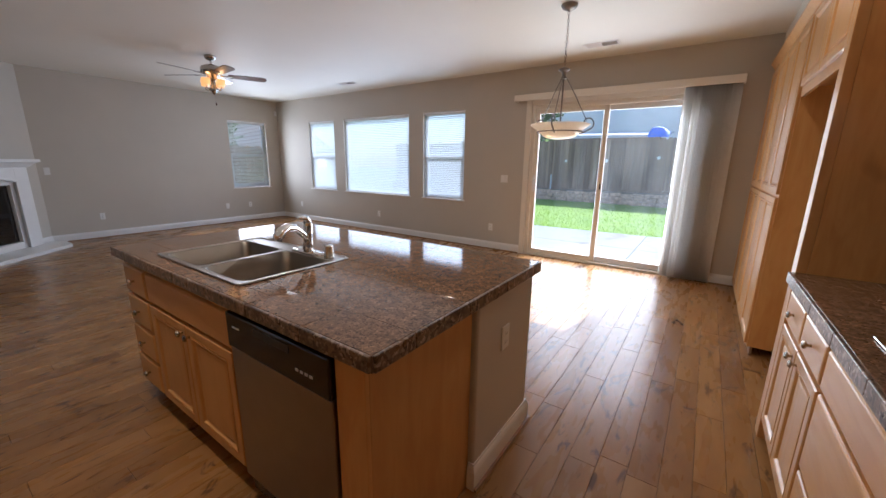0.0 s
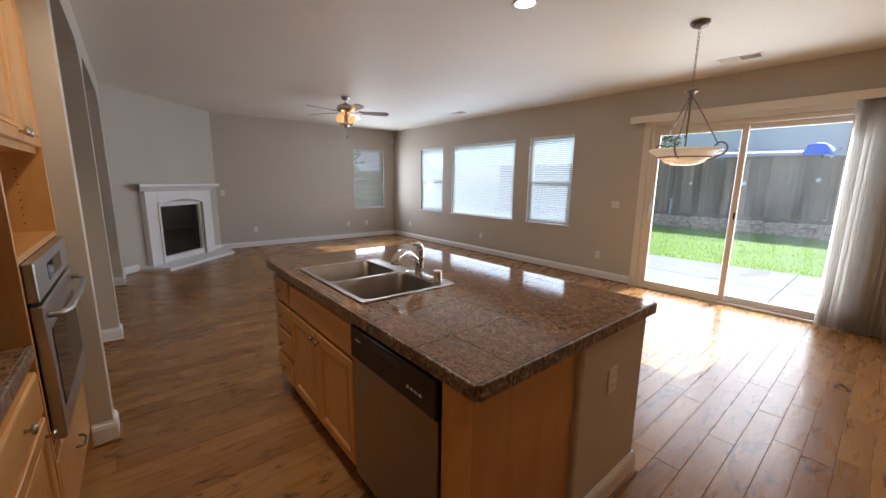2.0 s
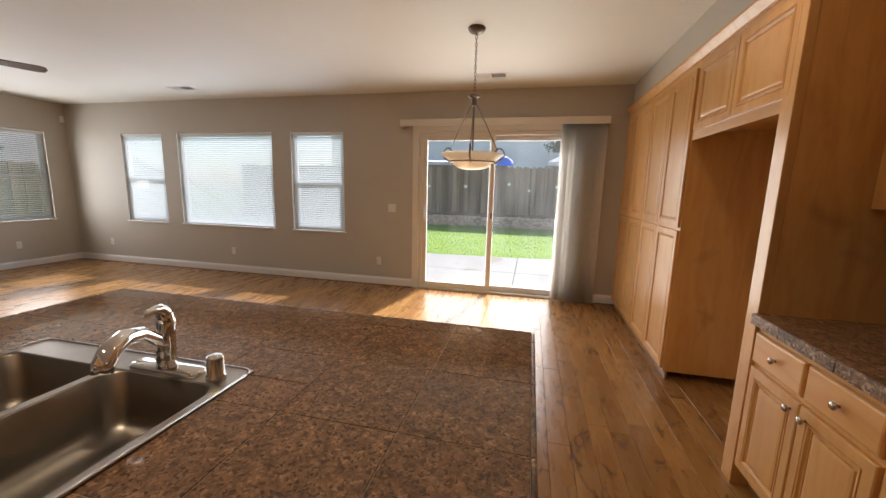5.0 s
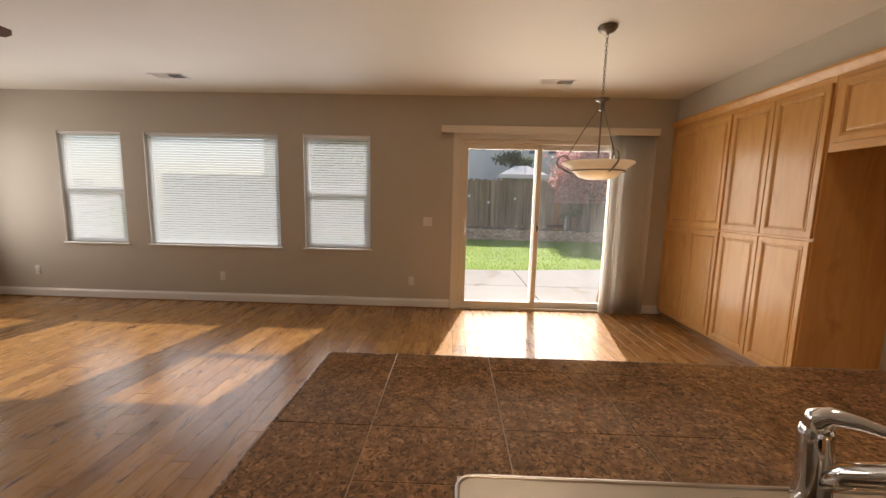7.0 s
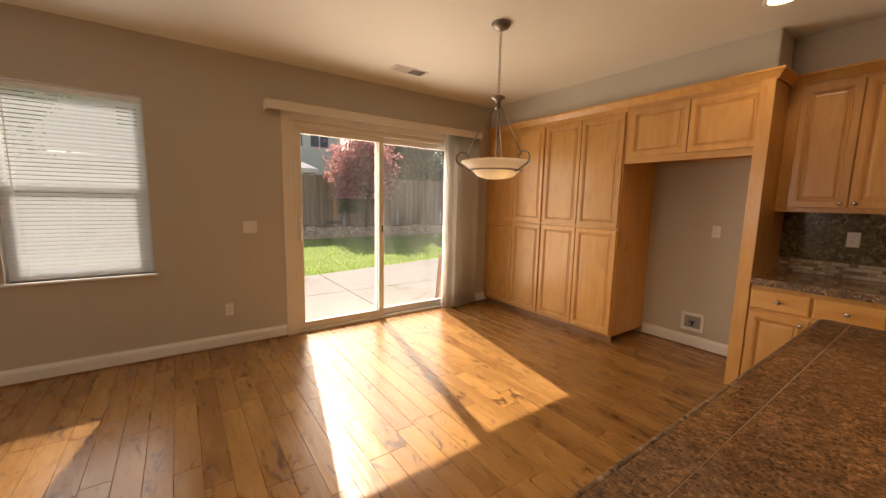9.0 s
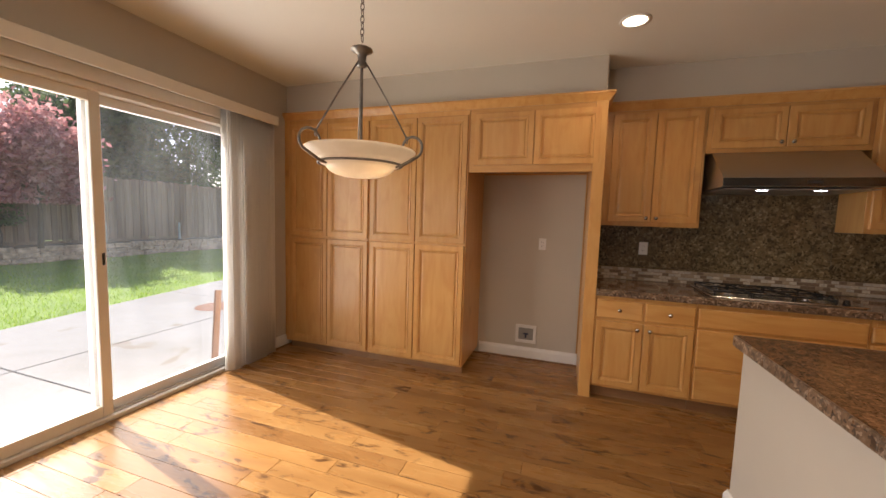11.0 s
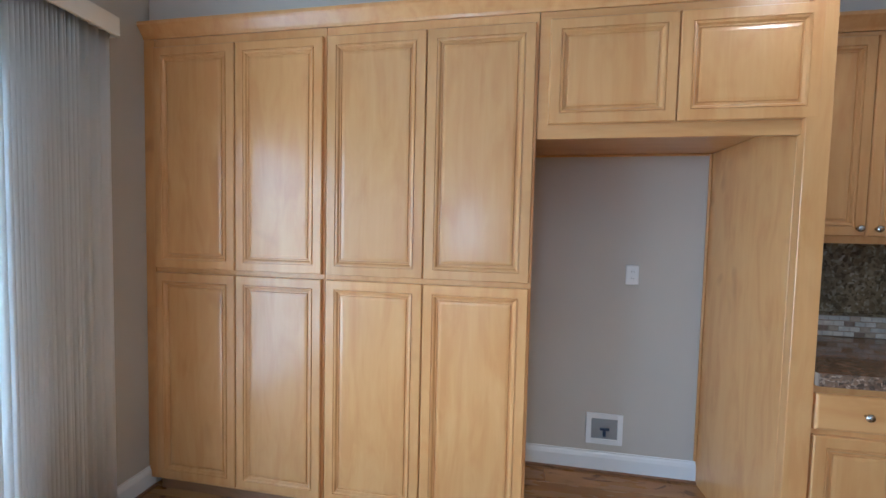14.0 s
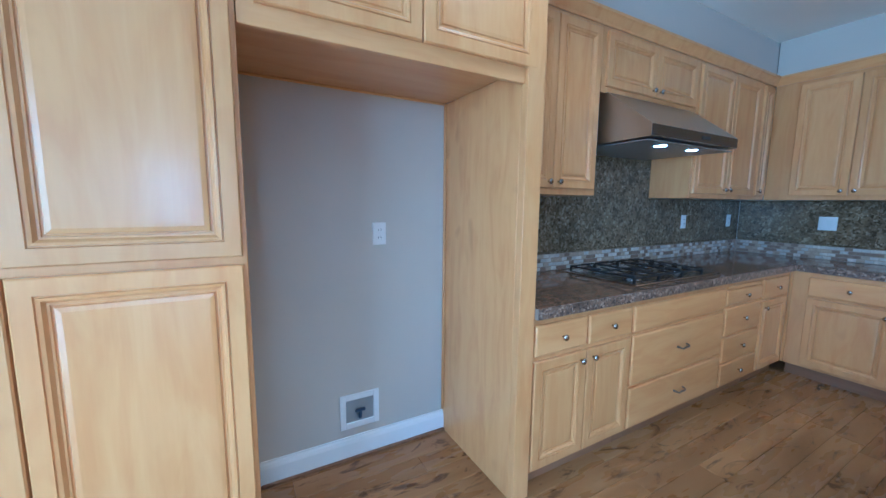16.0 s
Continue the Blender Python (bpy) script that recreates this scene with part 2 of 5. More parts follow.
def share(name, me, parent, at):
    """One more object on a mesh that others use too."""
    ob = new(name, me)
    ob.parent = parent
    ob.matrix_basis = at
    return ob


def thing(name, m, label, category, group="", kind=""):
    ob = new(name)
    ob.empty_display_size = 0.05
    ob.matrix_basis = m
    return tagged(ob, label, category, group, kind)


def structure(name, bm, material, label, category, smooth=False):
    return tagged(part(name, bm, material, None, "", smooth), label, category, "", "structure")


def bx(x0, y0, z0, x1, y1, z1, bevel=0.0, seg=1, into=None):
    """A box, with its edges rounded off."""
    bm = bmesh.new()
    x0, x1, y0, y1, z0, z1 = min(x0, x1), max(x0, x1), min(y0, y1), max(y0, y1), min(z0, z1), max(z0, z1)
    v = [bm.verts.new(p) for p in ((x0, y0, z0), (x1, y0, z0), (x1, y1, z0), (x0, y1, z0), (x0, y0, z1), (x1, y0, z1), (x1, y1, z1), (x0, y1, z1))]
    for f in ((0, 3, 2, 1), (4, 5, 6, 7), (0, 1, 5, 4), (1, 2, 6, 5), (2, 3, 7, 6), (3, 0, 4, 7)):
        bm.faces.new([v[i] for i in f])
    if bevel:
        bmesh.ops.bevel(bm, geom=bm.edges[:], offset=bevel, segments=seg, affect="EDGES", profile=0.5)
    if into is not None:
        return merge(into, bm)
    return bm


def merge(into, bm):
    """Adds bm's geometry to another bmesh."""
    vs = [into.verts.new(v.co) for v in bm.verts]
    for i, v in enumerate(bm.verts):
        v.index = i
    for f in bm.faces:
        into.faces.new([vs[v.index] for v in f.verts])
    bm.free()
    return into


def rings(loops, cap_a=True, cap_b=True, closed=True, into=None):
    """A skin over a row of loops with the same number of points."""
    bm = into or bmesh.new()
    vs = [[bm.verts.new(p) for p in loop] for loop in loops]
    n = len(loops[0])
    for a, b in zip(vs, vs[1:]):
        for i in range(n if closed else n - 1):
            j = (i + 1) % n
            bm.faces.new((a[i], a[j], b[j], b[i]))
    if cap_a:
        bm.faces.new(vs[0][::-1])
    if cap_b:
        bm.faces.new(vs[-1])
    return bm


def lathe(profile, n=24, c=(0, 0, 0), axis="z", into=None, cap_a=True, cap_b=True):
    """A turned body from (radius, height) pairs."""
    loops = []
    for r, h in profile:
        loop = []
        for i in range(n):
            a = 2 * math.pi * i / n
            p = (r * math.cos(a), r * math.sin(a), h)
            if axis == "x":
                p = (p[2], p[0], p[1])
            elif axis == "y":
                p = (p[1], p[2], p[0])
            loop.append((p[0] + c[0], p[1] + c[1], p[2] + c[2]))
        loops.append(loop)
    return rings(loops, cap_a, cap_b, into=into)


def tube(points, radius, n=8, into=None):
    """A round bar along a line of points; radius may be a number or one for each point."""
    pts = [Vector(p) for p in points]
    rs = radius if isinstance(radius, (list, tuple)) else [radius] * len(pts)
    loops, side = [], None
    for i, p in enumerate(pts):
        d = (pts[min(i + 1, len(pts) - 1)] - pts[max(i - 1, 0)]).normalized()
        if side is None:
            side = d.orthogonal().normalized()
        side = (side - d * side.dot(d)).normalized()
        up = d.cross(side)
        loops.append([p + rs[i] * (math.cos(2 * math.pi * k / n) * side + math.sin(2 * math.pi * k / n) * up) for k in range(n)])
    return rings(loops, into=into)


def arc(c, r, a0, a1, n, plane="xz"):
    """Points on an arc; angles in degrees."""
    out = []
    for i in range(n + 1):
        a = radians(a0 + (a1 - a0) * i / n)
        p, q = r * math.cos(a), r * math.sin(a)
        out.append({"xz": (c[0] + p, c[1], c[2] + q), "yz": (c[0], c[1] + p, c[2] + q), "xy": (c[0] + p, c[1] + q, c[2])}[plane])
    return out


def panel(w, h, profile):
    """An upright board, front to -y, from (inset, depth) steps; x 0..w, z 0..h."""
    return rings([[(i, d, i), (w - i, d, i), (w - i, d, h - i), (i, d, h - i)] for i, d in profile])


def prism(outline, y0, y1):
    """A flat outline of (x, z) points given thickness from y0 to y1."""
    return rings([[(x, y0, z) for x, z in outline], [(x, y1, z) for x, z in outline]])


def pierced(xs, zs, holes, y0, y1):
    """A wall slab of thickness y0..y1 whose holes (x0, x1, z0, z1) go right through."""
    xs, zs = sorted(set(xs)), sorted(set(zs))
    solid = {}
    for i in range(len(xs) - 1):
        for k in range(len(zs) - 1):
            cx, cz = (xs[i] + xs[i + 1]) / 2, (zs[k] + zs[k + 1]) / 2
            solid[i, k] = not any(a < cx < b and c < cz < d for a, b, c, d in holes)
    bm = bmesh.new()
    made = {}

    def vert(i, k, y):
        if (i, k, y) not in made:
            made[i, k, y] = bm.verts.new((xs[i], y, zs[k]))
        return made[i, k, y]
    for (i, k), on in solid.items():
        if not on:
            continue
        bm.faces.new((vert(i, k, y0), vert(i + 1, k, y0), vert(i + 1, k + 1, y0), vert(i, k + 1, y0)))
        bm.faces.new((vert(i, k + 1, y1), vert(i + 1, k + 1, y1), vert(i + 1, k, y1), vert(i, k, y1)))
        for di, dk, a, b in ((-1, 0, (i, k), (i, k + 1)), (1, 0, (i + 1, k + 1), (i + 1, k)), (0, -1, (i + 1, k), (i, k)), (0, 1, (i, k + 1), (i + 1, k + 1))):
            if not solid.get((i + di, k + dk), False):
                bm.faces.new((vert(*a, y0), vert(*b, y0), vert(*b, y1), vert(*a, y1)))
    return bm


def turned(bm, m):
    bmesh.ops.transform(bm, matrix=m, verts=bm.verts)
    return bm


def arched_wall(x0, x1, top, openings, r, y0, y1):
    """A wall with round-cornered openings down to the floor; openings are (left, right, height)."""
    out = [(x0, 0)]
    for a, b, h in openings:
        out.append((a, 0))
        out += [(a + r - r * math.cos(radians(q)), h - r + r * math.sin(radians(q))) for q in range(0, 91, 15)]
        out += [(b - r + r * math.sin(radians(q)), h - r + r * math.cos(radians(q))) for q in range(0, 91, 15)]
        out.append((b, 0))
    out += [(x1, 0), (x1, top), (x0, top)]
    return prism(out, y0, y1)


def rounded(x0, y0, x1, y1, r, z, n=5):
    out = []
    for cx, cy, a in ((x1 - r, y1 - r, 0), (x0 + r, y1 - r, 90), (x0 + r, y0 + r, 180), (x1 - r, y0 + r, 270)):
        out += [(cx + r * math.cos(radians(a + 90 * i / n)), cy + r * math.sin(radians(a + 90 * i / n)), z) for i in range(n + 1)]
    return out


def solid_line(name, path, height, depth, material, label, category, z=0.0):
    """A moulded board along a line of floor points, on the left of the way: baseboards."""
    prof = [(0, 0), (depth, 0), (depth, height * 0.72), (depth * 0.7, height * 0.86), (depth * 0.35, height * 0.93), (depth * 0.35, height), (0, height)]
    pts = [Vector((*p, 0)) for p in path]
    loops = []
    for i, p in enumerate(pts):
        d0 = (p - pts[i - 1]).normalized() if i else None
        d1 = (pts[i + 1] - p).normalized() if i < len(pts) - 1 else None
        n0, n1 = [Vector((-d.y, d.x, 0)) if d else None for d in (d0, d1)]
        if n0 and n1:
            n = (n0 + n1).normalized()
            n = n / max(0.3, n.dot(n0))
        else:
            n = n0 or n1
        loops.append([p + n * a + Vector((0, 0, z + b)) for a, b in prof])
    return structure(name, rings(loops), material, label, category)


# ---- the shell ----
structure("wall_north", pierced([WX - 0.15, EX + 0.15, DOOR_L, DOOR_R] + [v for w in WINDOWS for v in w], [-0.25, 0, CEIL + 0.1, W_LOW, W_TOP, DOOR_TOP],
          [(a, b, W_LOW, W_TOP) for a, b in WINDOWS] + [(DOOR_L, DOOR_R, 0, DOOR_TOP)], NY, NY + 0.16), WALL, "taupe painted drywall outer wall with three windows and a patio door", "wall")
W0 = (4.475, 5.335)
structure("wall_west", turned(pierced([SY - 3, W0[0], W0[1], NY], [-0.25, W_LOW, W_TOP, CEIL + 0.1], [(*W0, W_LOW, W_TOP)], 0, 0.16), pose(WX, 0, 0, 0, 0, 90)),
          WALL, "taupe painted drywall wall with one blind-covered window", "wall")
structure("wall_east", bx(EX, SY, -0.25, EX + 0.15, NY, CEIL + 0.1), WALL, "taupe painted drywall wall behind the kitchen cabinets", "wall")
structure("wall_south", bx(-2.58, SY - 0.15, -0.25, EX + 0.15, SY, CEIL + 0.1), WALL, "taupe painted drywall wall behind the oven cabinet", "wall")
structure("wall_fireplace", turned(bx(-0.02, 0, -0.2, 2.15, 0.12, CEIL + 0.02), pose(-7.09, -0.06, 0, 0, 0, 135)), WALL,
          "pale painted diagonal corner wall with the fireplace", "wall")
structure("wall_arches", arched_wall(-7.12, -2.45, CEIL + 0.05, [(-6.39, -4.27, 2.48), (-4.15, -2.57, 2.48)], 0.28, -0.36, -0.075), WALL,
          "taupe drywall wall with two round-cornered walkway openings", "wall")
structure("wall_oven_side", bx(-2.57, SY, -0.2, -2.45, -0.36, CEIL + 0.05), WALL, "taupe drywall stub wall beside the oven cabinet", "wall")
structure("wall_hall", bx(-7.12, -3.4, -0.2, -2.45, -3.25, CEIL + 0.05), WALL, "plain taupe wall closing the hall", "wall")
structure("wall_hall_end_1", bx(-2.57, -3.25, -0.2, -2.45, SY - 0.15, CEIL + 0.05), WALL, "plain taupe end wall of the hall", "wall")
structure("wall_hall_end_2", bx(-7.12, -3.25, -0.2, -7.0, -0.36, CEIL + 0.05), WALL, "plain taupe end wall of the hall", "wall")
structure("ceiling", bx(WX - 0.15, -3.4, CEIL, EX + 0.15, NY + 0.16, CEIL + 0.12), CEILING, "smooth off-white painted ceiling", "ceiling")
structure("soffit_pantry", bx(FACE + 0.045, 2.57, 2.452, EX, NY, CEIL + 0.02, 0.012, 2), WALL, "taupe drywall soffit above the pantry cabinets", "soffit")
structure("soffit_kitchen", merge(bx(UP + 0.025, SY, 2.452, EX, 2.57, CEIL + 0.02, 0.01, 2), bx(-1.58, SY, 2.452, UP + 0.02, -0.425, CEIL + 0.02, 0.01, 2)), WALL,
          "taupe drywall soffit above the wall cabinets", "soffit")
structure("soffit_oven", bx(-2.45, SY, 2.452, -1.585, -0.19, CEIL + 0.02), WALL, "taupe drywall soffit above the oven cabinet", "soffit")
BB = "white painted moulded baseboard along the wall"


def skirting(name, path):
    """A white baseboard with a dark quarter-round shoe at its foot."""
    solid_line(name, path, 0.125, 0.016, WHITE, BB, "baseboard")
    solid_line(name.replace("baseboard", "shoe"), path, 0.017, 0.028, TOE, "dark stained shoe moulding at the floor", "moulding")


skirting("baseboard_north", [(DOOR_L - 0.09, NY), (WX, NY), (WX, 1.45), (-7.93, 0.78)])
skirting("baseboard_corner", [(-7.25, 0.10), (-7.075, -0.075), (-6.39, -0.075), (-6.39, -0.36)])
skirting("baseboard_column_1", [(-4.27, -0.36), (-4.27, -0.075), (-4.15, -0.075), (-4.15, -0.36)])
skirting("baseboard_column_2", [(-2.57, -0.36), (-2.57, -0.075), (-2.45, -0.075), (-2.45, -0.165)])
skirting("baseboard_east", [(0.60, NY), (0.03, NY)])
skirting("baseboard_alcove", [(EX, 2.65), (EX, 3.65)])

# ---- windows of the room ----


def slat_mesh(w):
    me = finish(rings([[(x, -0.016 + 0.032 * k / 3, 0.002 * math.sin(math.pi * k / 3)) for k in range(4)] + [(x, 0.016 - 0.032 * k / 3, 0.002 * math.sin(math.pi * (3 - k) / 3) - 0.0006) for k in range(4)] for x in (0, w)]))
    me.materials.append(SLAT)
    return me


def window(name, w, m, hung=True, tilt=20, label=""):
    """A vinyl window set in its wall: local x 0..w, inner wall face at y = 0, outside to +y."""
    h = W_TOP - W_LOW
    win = tagged(new(name), label, "window", "", "structure")
    win.matrix_basis = m
    fr = bmesh.new()
    for a in ((0, 0.075, 0, 0.045, 0.13, h), (w - 0.045, 0.075, 0, w, 0.13, h), (0.045, 0.075, 0, w - 0.045, 0.13, 0.045), (0.045, 0.075, h - 0.045, w - 0.045, 0.13, h)):
        bx(*a, 0.004, into=fr)
    frame_ob = part("window_frame", fr, VINYL, win)
    if hung:
        mid = W_MID - W_LOW
        part("meeting_rail", bx(0.045, 0.072, mid - 0.025, w - 0.045, 0.115, mid + 0.025, 0.004), VINYL, win)
        sash = bmesh.new()
        for a in ((0.045, 0.08, 0.045, 0.078, 0.11, mid - 0.025), (w - 0.078, 0.08, 0.045, w - 0.045, 0.11, mid - 0.025), (0.078, 0.08, 0.045, w - 0.078, 0.11, 0.08)):
            bx(*a, 0.003, into=sash)
        part("sash", sash, VINYL, win)
        panes = [(0.045, 0.045, w - 0.045, mid), (0.045, mid, w - 0.045, h - 0.045)]
    else:
        panes = [(0.045, 0.045, w - 0.045, h - 0.045)]
    for a, b, c, d in panes:
        p = bmesh.new()
        p.faces.new([p.verts.new(q) for q in ((a, 0.102, b), (c, 0.102, b), (c, 0.102, d), (a, 0.102, d))])
        part("pane", p, PANE, win).visible_shadow = False
    part("window_sill", bx(-0.025, -0.022, -0.022, w + 0.025, 0.075, 0.0, 0.006, 2), WHITE, win)
    return win


def blind(w, m, tilt, label):
    """A mini-blind: head rail, slats, bottom rail, cords and wand."""
    h = W_TOP - W_LOW
    b = thing("window_blind", m, label, "blind", "mini blinds")
    part("head_rail", bx(0.006, 0.018, h - 0.04, w - 0.006, 0.058, h - 0.004, 0.003), VINYL, b)
    part("bottom_rail", bx(0.01, 0.027, 0.006, w - 0.01, 0.052, 0.02, 0.003), VINYL, b)
    me = slat_mesh(w - 0.024)
    n = 45
    for i in range(n):
        z = 0.035 + (h - 0.09) * i / (n - 1)
        share("slat", me, b, pose(0.012, 0.039, z, tilt + random.uniform(-1.5, 1.5), 0, 0))
    for x in ((0.12, w - 0.12) if w < 1.2 else (0.15, w / 2, w - 0.15)):
        part("cord", tube([(x, 0.026, 0.02), (x, 0.026, h - 0.03)], 0.0012, 4), VINYL, b)
    part("wand", tube([(0.09, 0.012, h - 0.05), (0.092, 0.010, h * 0.45)], 0.004, 6), VINYL, b)
    return b


for i, (a, c) in enumerate(WINDOWS):
    window(f"window_{i + 1}", c - a, pose(a, NY, W_LOW), i != 1, label=("white vinyl single-hung window" if i != 1 else "wide white vinyl picture window"))
    blind(c - a, pose(a, NY, W_LOW), 57, "white vinyl mini-blind lowered with tilted open slats")
window("window_4", W0[1] - W0[0], pose(WX, W0[0], W_LOW, 0, 0, 90), True, label="white vinyl single-hung window in the end wall")
blind(W0[1] - W0[0], pose(WX, W0[0], W_LOW, 0, 0, 90), 34, "white vinyl mini-blind lowered with half open slats")

# ---- patio door ----
door = tagged(new("door_1"), "cream vinyl two-panel sliding glass patio door, closed", "sliding door", "", "structure")
door.matrix_basis = pose(DOOR_L, NY, 0)
DW, DM = DOOR_R - DOOR_L, -1.07 - DOOR_L
fr = bmesh.new()
for a in ((0, 0.01, 0, 0.05, 0.14, DOOR_TOP), (DW - 0.05, 0.01, 0, DW, 0.14, DOOR_TOP), (0.05, 0.01, DOOR_TOP - 0.05, DW - 0.05, 0.14, DOOR_TOP)):
    bx(*a, 0.004, into=fr)
part("door_frame", fr, CREAM, door)
part("threshold", bx(0.05, 0.005, 0, DW - 0.05, 0.15, 0.028, 0.004), CREAM, door)
part("track", bx(0.05, 0.045, 0.028, DW - 0.05, 0.052, 0.045), STEEL, door)
for x0, x1, y in ((0.05, DM + 0.04, 0.035), (DM - 0.04, DW - 0.05, 0.085)):
    leaf = bmesh.new()
    for a in ((x0, y, 0.03, x0 + 0.062, y + 0.038, DOOR_TOP - 0.05), (x1 - 0.062, y, 0.03, x1, y + 0.038, DOOR_TOP - 0.05), (x0 + 0.062, y, 0.03, x1 - 0.062, y + 0.038, 0.105), (x0 + 0.062, y, DOOR_TOP - 0.115, x1 - 0.062, y + 0.038, DOOR_TOP - 0.05)):
        bx(*a, 0.004, into=leaf)
    lf = part("door_panel", leaf, CREAM if y < 0.05 else VINYL, door)
    p = bmesh.new()
    p.faces.new([p.verts.new(q) for q in ((x0 + 0.06, y + 0.019, 0.10), (x1 - 0.06, y + 0.019, 0.10), (x1 - 0.06, y + 0.019, DOOR_TOP - 0.11), (x0 + 0.06, y + 0.019, DOOR_TOP - 0.11))])
    part("pane", p, PANE if y < 0.05 else DUSTY_PANE, lf).visible_shadow = False
    if y < 0.05:
        hd = tube([(x0 + 0.03, y, 1.02), (x0 + 0.03, y - 0.03, 1.04), (x0 + 0.03, y - 0.034, 1.10), (x0 + 0.03, y - 0.03, 1.17), (x0 + 0.03, y, 1.19)], 0.009, 8)
        bx(x0 + 0.012, y - 0.008, 0.98, x0 + 0.048, y, 1.23, 0.003, into=hd)
        part("handle", hd, VINYL, lf, "white pull handle")
        part("latch", bx(x1 - 0.028, y - 0.006, 1.06, x1 - 0.012, y, 1.14, 0.002), BLACK, lf, "small black latch")
cas = bmesh.new()
for a in ((-0.085, -0.018, 0, 0.0, 0.01, DOOR_TOP + 0.085), (DW, -0.018, 0, DW + 0.085, 0.01, DOOR_TOP + 0.085), (0.0, -0.018, DOOR_TOP, DW, 0.01, DOOR_TOP + 0.085)):
    bx(*a, 0.005, 2, into=cas)
part("casing", cas, CREAM, door)

vb = thing("vertical_blind", pose(-2.32, NY, 0), "cream vertical blind drawn aside beside the patio door", "blind")
val = bx(0, -0.135, 2.275, 2.665, -0.122, 2.362, 0.004)
for a in ((0, -0.122, 2.275, 0.012, 0.0, 2.362), (2.653, -0.122, 2.275, 2.665, 0.0, 2.362), (0.012, -0.122, 2.352, 2.653, 0.0, 2.362)):
    bx(*a, into=val)
part("valance", val, CREAM, vb)
part("head_track", bx(0.02, -0.09, 2.30, 2.645, -0.045, 2.335, 0.003), VINYL, vb)
vane_bm = rings([[(-0.044 + 0.088 * k / 6, 0.006 * math.sin(math.pi * k / 6), z) for k in range(7)] + [(0.044 - 0.088 * k / 6, 0.006 * math.sin(math.pi * k / 6) + 0.001, z) for k in range(7)] for z in (0.018, 0.8, 1.6, 2.295)])
vane_me = finish(vane_bm, True)
vane_me.materials.append(VANE)
vane_x = [2.135, 2.155, 2.172, 2.190, 2.214, 2.246] + [2.274 + 0.0148 * k for k in range(16)] + [2.530, 2.572, 2.612]
for i, x in enumerate(vane_x):
    turn = 26 if i in (4, 5) or i > 21 else 60
    share("vane", vane_me, vb, pose(x, -0.066 + random.uniform(-0.004, 0.004), 0, 0, 0, -turn + random.uniform(-5, 5)))
part("wand", tube([(2.115, -0.10, 2.28), (2.112, -0.115, 1.15)], 0.005, 6), VINYL, vb)

# ---- daylight through the openings ----
for a, c in WINDOWS:
    window_light("window_light", (a + c) / 2, NY + 0.012, (W_LOW + W_TOP) / 2, c - a, W_TOP - W_LOW, 5.2 * (c - a), 0).data.color = (0.86, 0.92, 1.0)
window_light("window_light", (DOOR_L + DOOR_R) / 2, NY + 0.20, 1.12, DW, 2.1, 27, 0).data.color = (1.0, 0.935, 0.83)
window_light("window_light", WX - 0.012, (W0[0] + W0[1]) / 2, (W_LOW + W_TOP) / 2, 0.86, 1.46, 12, 90)

# ---- cabinet parts ----
RAISED = [(0, 0), (0, -0.015), (0.004, -0.019), (0.043, -0.019), (0.0445, -0.0145), (0.0472, -0.0145), (0.049, -0.020), (0.056, -0.0185), (0.063, -0.010), (0.068, -0.010), (0.0695, -0.006), (0.0735, -0.006), (0.076, -0.0115), (0.088, -0.0135)]
SLAB = [(0, 0), (0, -0.013), (0.004, -0.018), (0.010, -0.020)]
knob_me = finish(lathe([(0.006, 0), (0.005, 0.010), (0.007, 0.014), (0.015, 0.017), (0.016, 0.022), (0.012, 0.027), (0.004, 0.029)], 14, axis="y"), True)
knob_me.materials.append(NICKEL)
knob_me.transform(Matrix.Scale(-1, 4, (0, 1, 0)))
knob_me.flip_normals()
pull_me = finish(tube([(-0.050, 0, 0.004), (-0.047, -0.018, 0.002), (-0.034, -0.027, -0.003), (0, -0.030, 0.003), (0.034, -0.027, -0.003), (0.047, -0.018, 0.002), (0.050, 0, 0.004)], [0.006, 0.005, 0.0045, 0.006, 0.0045, 0.005, 0.006], 8), True)
pull_me.materials.append(PEWTER)


def front(cab, x, z, w, h, y=0.0, knob=None, raised=True, pull=False, name=""):
    """A door or drawer front on a cabinet, with its knob at local (x, z) or a bar pull in the middle."""
    d = part(name or ("door" if raised else "drawer_front"), panel(w, h, RAISED if raised else SLAB), MAPLE if raised else MAPLE_LIE, cab, at=pose(x, y, z))
    if knob:
        share("knob", knob_me, d, pose(knob[0], -0.019, knob[1]))
    if pull:
        share("pull", pull_me, d, pose(w / 2, -0.019, h / 2))
    return d


def carcass(name, m, w, d, z0, z1, label, category, group, toe=True):
    """A cabinet body whose face frame lies at y = 0.0; fronts sit on it."""
    c = thing(name, m, label, category, group)
    if toe:
        part("body", bx(0.0008, 0, 0.10, w - 0.0008, d, z1, 0.0015), MAPLE, c)
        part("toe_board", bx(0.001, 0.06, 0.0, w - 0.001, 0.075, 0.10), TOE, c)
    else:
        part("body", bx(0.0008, 0, z0, w - 0.0008, d, z1, 0.0015), MAPLE, c)
    return c


